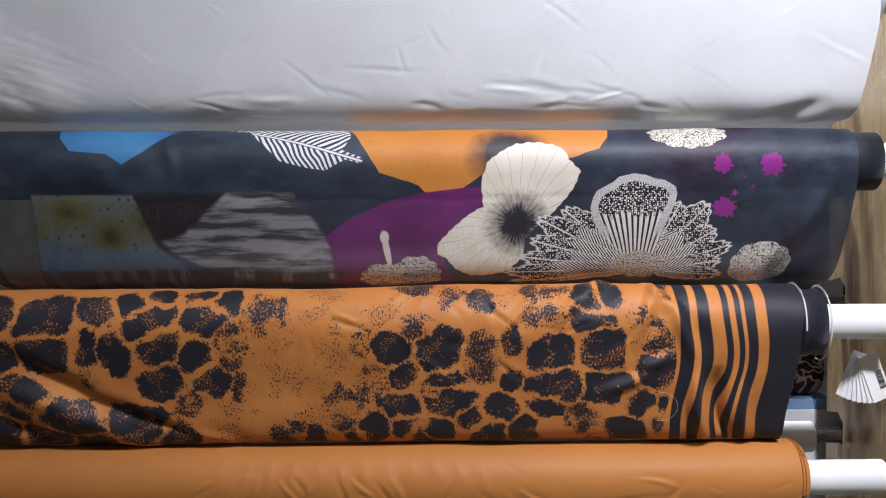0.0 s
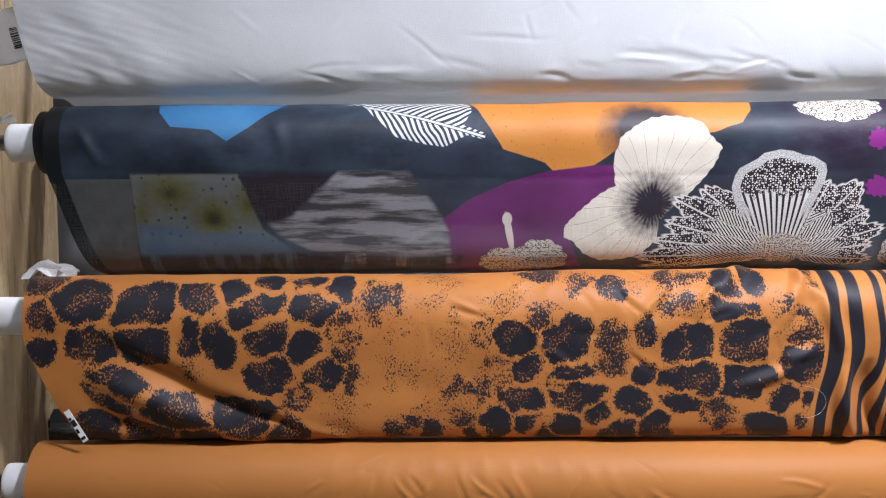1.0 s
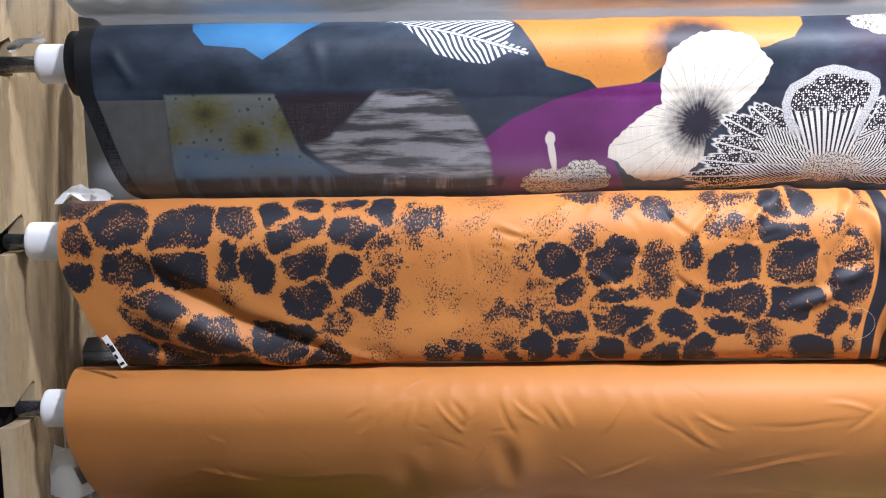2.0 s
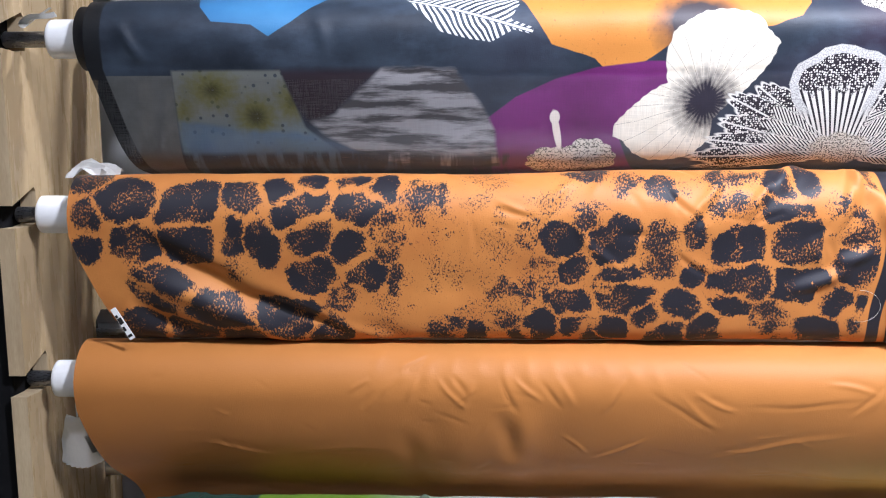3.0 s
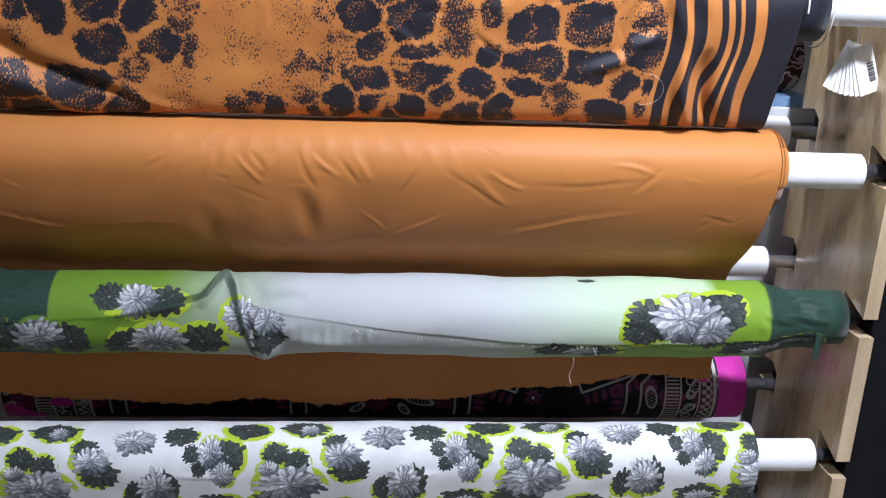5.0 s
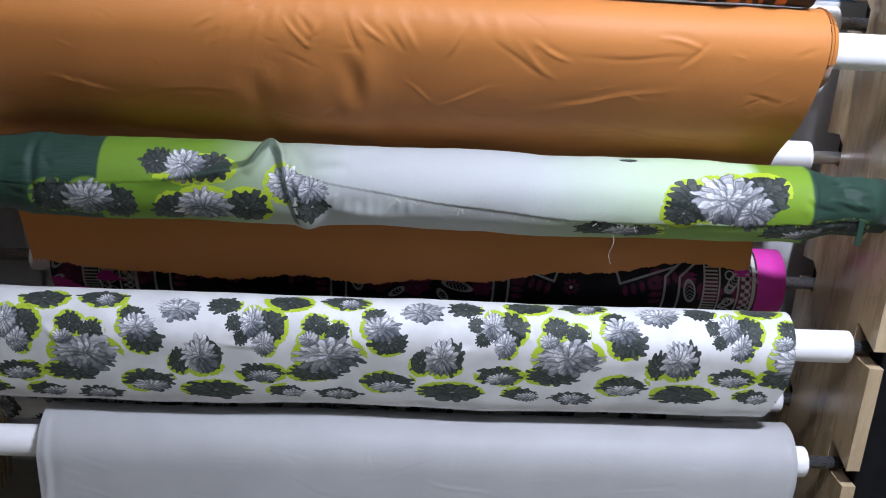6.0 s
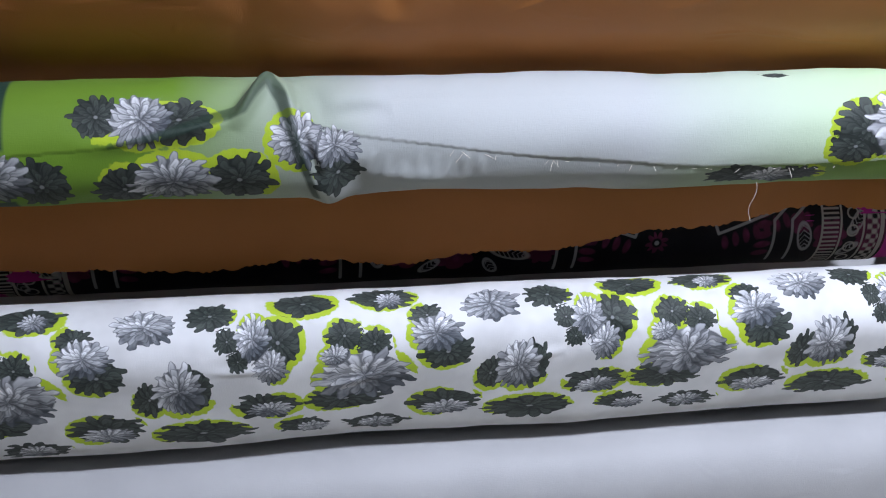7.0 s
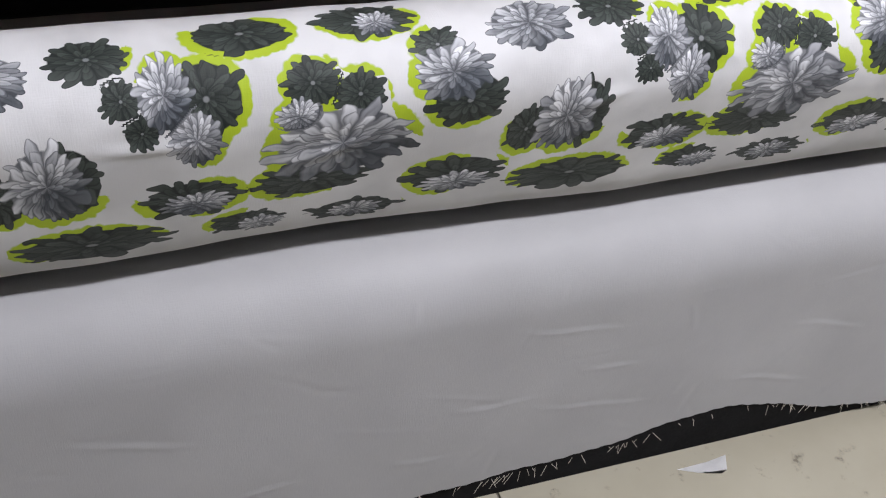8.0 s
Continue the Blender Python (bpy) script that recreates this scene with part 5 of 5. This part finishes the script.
# ---- the back row ----
c = (BACK_Y, 0.515)
roll = thing("fabric_roll", (0, BACK_Y, 0.515), "black and plum border-print cloth roll with magenta edge", "fabric roll", "fabric rolls on the back rods")
card_tube(roll, -0.74, 0.657, c, seed=21)
wound_cloth(roll, -0.690, 0.645, c, 0.063, M_MAGENTA, 22)


def plum_fields(X, V):
    """Chevrons of double lines with a fringe of leaves, bouquets between them and a small star flower."""
    plum, grey = [np.full(X.shape, -1.0) for _ in range(2)]

    def stroke(x0, v0, x1, v1, w=0.0021):
        return w - ridge_distance(X, V, x0, v0, x1, v1)

    for o in (-610, 0, 610):
        for sx in (-1, 1):
            m = lambda x: o - 30 + sx * (x + 30)
            for q in (0, 27):
                grey = np.maximum.reduce([grey, stroke(m(104 + q), 140, m(104 + q), 72), stroke(m(104 + q), 72, m(60 + q), 30)])
            for j in range(5):
                plum = np.maximum(plum, oval(X, V, m(147), 62 + 15 * j, 12, 5.5, sx * 8))
            for q, w in ((0, 0), (20, 16)):
                grey = np.maximum.reduce([grey, stroke(m(316 + q), 30, m(336 + w), 88 - 1.3 * q), stroke(m(336 + w), 88 - 1.3 * q, m(440), 52 - q)])
            for j in range(7):
                plum = np.maximum(plum, oval(X, V, m(347 + 15 * j), 102 - 5 * j, 5, 11, -sx * 15))
        for cx, cv, r in ((-105, 98, 27), (-39, 100, 30), (29, 78, 26), (82, 104, 22), (-150, 76, 18)):
            plum = np.maximum(plum, oval(X, V, cx + o, cv, r, r, 0, 0.006, 7))
        for cx, cv, rx, rv, a in ((-144, 98, 21, 10, 80), (-64, 78, 19, 8, -60), (-12, 72, 20, 8, 50), (38, 104, 26, 9, 15), (-72, 122, 15, 7, -40), (12, 126, 15, 7, 60)):
            d = oval(X, V, cx + o, cv, rx, rv, a)
            ca, sa = math.cos(math.radians(a)), math.sin(math.radians(a))
            along = (X - (cx + o) / 1000) * ca + (V - cv / 1000) * sa
            across = np.abs((V - cv / 1000) * ca - (X - (cx + o) / 1000) * sa)
            vein = np.where(d > 0, 0.0010 - np.abs(((along - across) * 1000) % 7 - 3.5) / 1000, -1)
            grey = np.maximum.reduce([grey, 0.0014 - np.abs(d), np.minimum(vein, d)])
        star = oval(X, V, 246 + o, 98, 17, 17, 0, 0.009, 9)
        plum = np.maximum(plum, np.minimum(star, 0.001 - oval(X, V, 246 + o, 98, 8, 8)))
        grey = np.maximum(grey, oval(X, V, 246 + o, 98, 3.5, 3.5))
    def edge_border(a):
        b = np.minimum(X - a, a + 0.098 - X)
        t = (X - a) / 0.098
        lines = np.where((t > 0.94) | ((t > 0.30) & (t < 0.33)) | ((t > 0.66) & (t < 0.69)) | (t < 0.03), 0.001, -0.001)
        lace = np.where((t > 0.36) & (t < 0.64), 0.0012 - np.abs(np.hypot(X - a - 0.049, ((V * 1000) % 26 - 13) / 1000) - 0.008), -0.001)
        lace = np.maximum(lace, np.where((t > 0.72) & (t < 0.92), 0.0014 * np.sin(V * 420) * np.cos((X - a) * 380), -0.001))
        comb = np.where((t > 0.04) & (t < 0.28), 0.0012 * np.sin(V * 900) - 0.0002, -0.001)
        return np.where(b > 0, np.maximum.reduce([lines, lace, comb]), -0.001)
    border = np.maximum(edge_border(0.490), edge_border(-0.635))
    return {"plum": plum, "grey": grey, "border": border}


ln, s = profile(BACK_Y, 0.515, 0.065, 60, [(1.79, 0.45)])
cloth(roll, "outer_layer", ln, s, -0.06, 0.17, lambda v: -0.690, lambda v: 0.592, 0.0016, M_PLUM, lambda X, V: 0.0015 * smooth_noise(X * 3, V * 4, 71), None, plum_fields,
      "black cloth with plum flowers and white border")
at_home(roll)


def spare_tube(z, x0, x1, label, material=None):
    ob = thing("cardboard_tube", (x1, BACK_Y, z), label, "tube", "bare tubes on the back rods")
    t = card_tube(ob, x0, x1, (BACK_Y, z), 0.028, seed=int(z * 100))
    if material:
        t.data.materials.clear()
        t.data.materials.append(material)
    return at_home(ob)


spare_tube(0.764, -0.70, 0.665, "white cardboard tube on a bright steel rod")
spare_tube(1.005, -0.72, 0.668, "grey-white cardboard tube on a dark rod")
spare_tube(0.263, -0.72, 0.700, "white cardboard tube on a low dark rod")
spare_tube(1.25, -0.72, 0.640, "white cardboard tube behind the giraffe print")
spare_tube(1.505, -0.80, 0.668, "white cardboard tube behind the flower print")

# brown batik cloth on the shelf behind the rack
roll = thing("fabric_roll", (0.52, 1.99, 1.105), "brown and cream batik cloth roll standing behind the rack", "fabric roll")
bm = bmesh.new()
lathe_x(bm, [(0.30, 0.002), (0.30, 0.055), (0.31, 0.060), (0.735, 0.060), (0.745, 0.055), (0.745, 0.002)], (1.995, 1.106), 32, 0.01, 3)
give_uv(part("wound_cloth", bm, M_BATIK, roll, "", True).data)
at_home(roll)

# shelf behind with boxes
shelf = thing("back_shelf", (0, 2.15, 1.0), "grey metal shelf unit standing behind the rack", "shelf")
for z in (1.025, 1.62):
    bm = bmesh.new()
    slab(bm, (-1.1, 1.93, z - 0.03), (1.1, 2.3, z), 0.003)
    part("shelf_board", bm, M_WALL, shelf)
bm = bmesh.new()
slab(bm, (-1.1, 2.30, 0.0), (1.1, 2.32, 2.2), 0.002)
part("back_panel", bm, M_WALL, shelf, "grey sheet back panel")
bm = bmesh.new()
slab(bm, (-1.052, 1.932, 0.0), (1.06, 1.944, 0.994), 0.002)
part("front_panel", bm, M_WALL, shelf, "grey sheet panel below the middle shelf board")
for x in (-1.08, -0.80, -0.755, -0.71, 1.06):
    bm = bmesh.new()
    slab(bm, (x, 1.915, 0), (x + 0.028, 1.945, 2.2), 0.004)
    part("post", bm, M_WALL, shelf)
at_home(shelf)


def carton(lo, hi, material, label):
    ob = thing("carton", ((lo[0] + hi[0]) / 2, (lo[1] + hi[1]) / 2, lo[2]), label, "box")
    bm = bmesh.new()
    slab(bm, lo, hi, 0.003)
    part("body", bm, material, ob)
    bm = bmesh.new()
    m = (lo[1] + hi[1]) / 2
    slab(bm, (lo[0] + 0.002, m - 0.02, hi[2] - 0.001), (hi[0] - 0.002, m + 0.02, hi[2] + 0.0006))
    part("tape", bm, M_FILM, ob, "clear packing tape")
    return at_home(ob)


carton((0.35, 1.935, 1.0255), (0.76, 2.25, 1.045), M_BLUE, "flat light-blue packing slab on the shelf")


# ---- swing tags ----
def tag_bundle(x, y, z, lean, cards, label):
    """A fan of price cards on one plastic loop, hanging flat towards the aisle."""
    ob = thing("price_tags", (x, y, z), label, "price tag", "price tags on the side boards")
    for k in range(cards):
        bm = bmesh.new()
        slab(bm, (-0.017, -0.0004, -0.078), (0.017, 0.0004, 0.0), 0.0003)
        card = part("card", bm, M_TAG, ob)
        card.matrix_basis = pose(0, -0.0016 * k, 0, 3 - k, lean + 20 - 40 * k / (cards - 1), -5 + 2 * k)
    bm = bmesh.new()
    rnd = random.Random(int(z * 1000))
    v = -0.060
    while v < -0.030:
        w = rnd.uniform(0.0006, 0.0022)
        slab(bm, (0.002, -0.0010, v), (0.013, -0.0004, v + w))
        v += w + rnd.uniform(0.0008, 0.002)
    bars = part("barcode", bm, M_INK, ob, "black bars printed on the card")
    bars.matrix_basis = pose(0, -0.0016 * (cards - 1) - 0.0004, 0, 4 - cards, lean - 20, -7 + 2 * cards)
    bm = bmesh.new()
    slab(bm, (-0.0012, 0.001, -0.008), (0.0012, 0.0025, 0.032), 0.0005)
    part("plastic_loop", bm, M_FILM, ob, "clear plastic loop")
    return ob


tag_bundle(0.683, 1.62, 1.185, 0, 8, "fan of white price cards beside the plywood")
tag_bundle(-0.822, 1.62, 1.688, 4, 9, "fan of white price cards with faint lines")
tag_bundle(-0.822, 1.62, 0.918, -4, 7, "white price cards with a barcode beside plywood")
tag_bundle(-0.838, 1.78, 0.560, 0, 5, "white price cards low beside the plywood board")

# crumpled white tissue on the giraffe tube, and a cream cloth tie on the rod above
tissue = thing("scrap_or_reflection", (-0.775, 1.60, 1.30), "crumpled white paper scrap lying on the giraffe roll", "paper")
bm = bmesh.new()
rnd = random.Random(3)
grid = [[bm.verts.new((-0.80 + 0.012 * i, 1.585 + 0.009 * j, 1.303 + rnd.uniform(-0.004, 0.010) + 0.002 * j - 0.0035 * abs(i - 2))) for j in range(6)] for i in range(7)]
for i in range(6):
    for j in range(5):
        bm.faces.new((grid[i][j], grid[i + 1][j], grid[i + 1][j + 1], grid[i][j + 1]))
bmesh.ops.solidify(bm, geom=bm.faces[:], thickness=0.0006)
part("sheet", bm, M_TAG, tissue)
at_home(tissue)
tie = thing("cloth_tie", (-0.82, 1.565, 1.515), "cream cloth tie knotted on the dark rod", "tie")
for k, (dx, dz) in enumerate(((0.052, 0.020), (0.045, 0.026), (0.022, 0.006))):
    bm = bmesh.new()
    last = None
    for i in range(9):
        t = i / 8
        p = Vector((-0.838 + dx * t, 1.560 - 0.012 * math.sin(3 * t), 1.512 + dz * t + 0.004 * math.sin(5 * t + k)))
        w = 0.007 + 0.002 * math.sin(4 * t + k)
        row = [bm.verts.new(p + Vector((0, q * w, 0.003 * q * (k - 1)))) for q in (-1, -0.3, 0.3, 1)]
        if last:
            for a in range(3):
                bm.faces.new((last[a], last[a + 1], row[a + 1], row[a]))
        last = row
    bmesh.ops.solidify(bm, geom=bm.faces[:], thickness=0.0012)
    part("strip", bm, M_TAG, tie, "", True)
at_home(tie)

# a thin white sheet added in place of a bright floor reflection by the plinth
patch = thing("scrap_or_reflection", (0.245, 1.468, 0.0), "thin white sheet standing in for a bright reflection on the floor tile", "paper")
bm = bmesh.new()
low = [bm.verts.new((x, y, 0.0004 + z)) for x, y, z in ((-0.036, 0.005, 0.0), (-0.012, -0.006, 0.0), (0.012, -0.013, 0.0), (0.021, -0.010, 0.0), (0.029, 0.008, 0.0016), (0.004, 0.0055, 0.0004))]
bm.faces.new(low)
bmesh.ops.solidify(bm, geom=bm.faces[:], thickness=0.0004)
bmesh.ops.recalc_face_normals(bm, faces=bm.faces)
sheet = part("sheet", bm, M_TAG, patch)

# ---- floor tiles ----
TILE = 0.60
floor_ob = bpy.data.objects["floor"]
bm = bmesh.new()
slab(bm, (-TILE / 2 + 0.0015, -TILE / 2 + 0.0015, -0.0034), (TILE / 2 - 0.0015, TILE / 2 - 0.0015, 0.0), 0.0012)
tile_mesh = bpy.data.meshes.new("tile")
bm.to_mesh(tile_mesh)
bm.free()
tile_mesh.materials.append(M_FLOOR)
for i in range(-5, 5):
    for j in range(-4, 6):
        tile = new("tile", tile_mesh)
        tile.location = (0.3 + i * TILE, 0.26 + j * TILE, 0)
        tile.parent = floor_ob
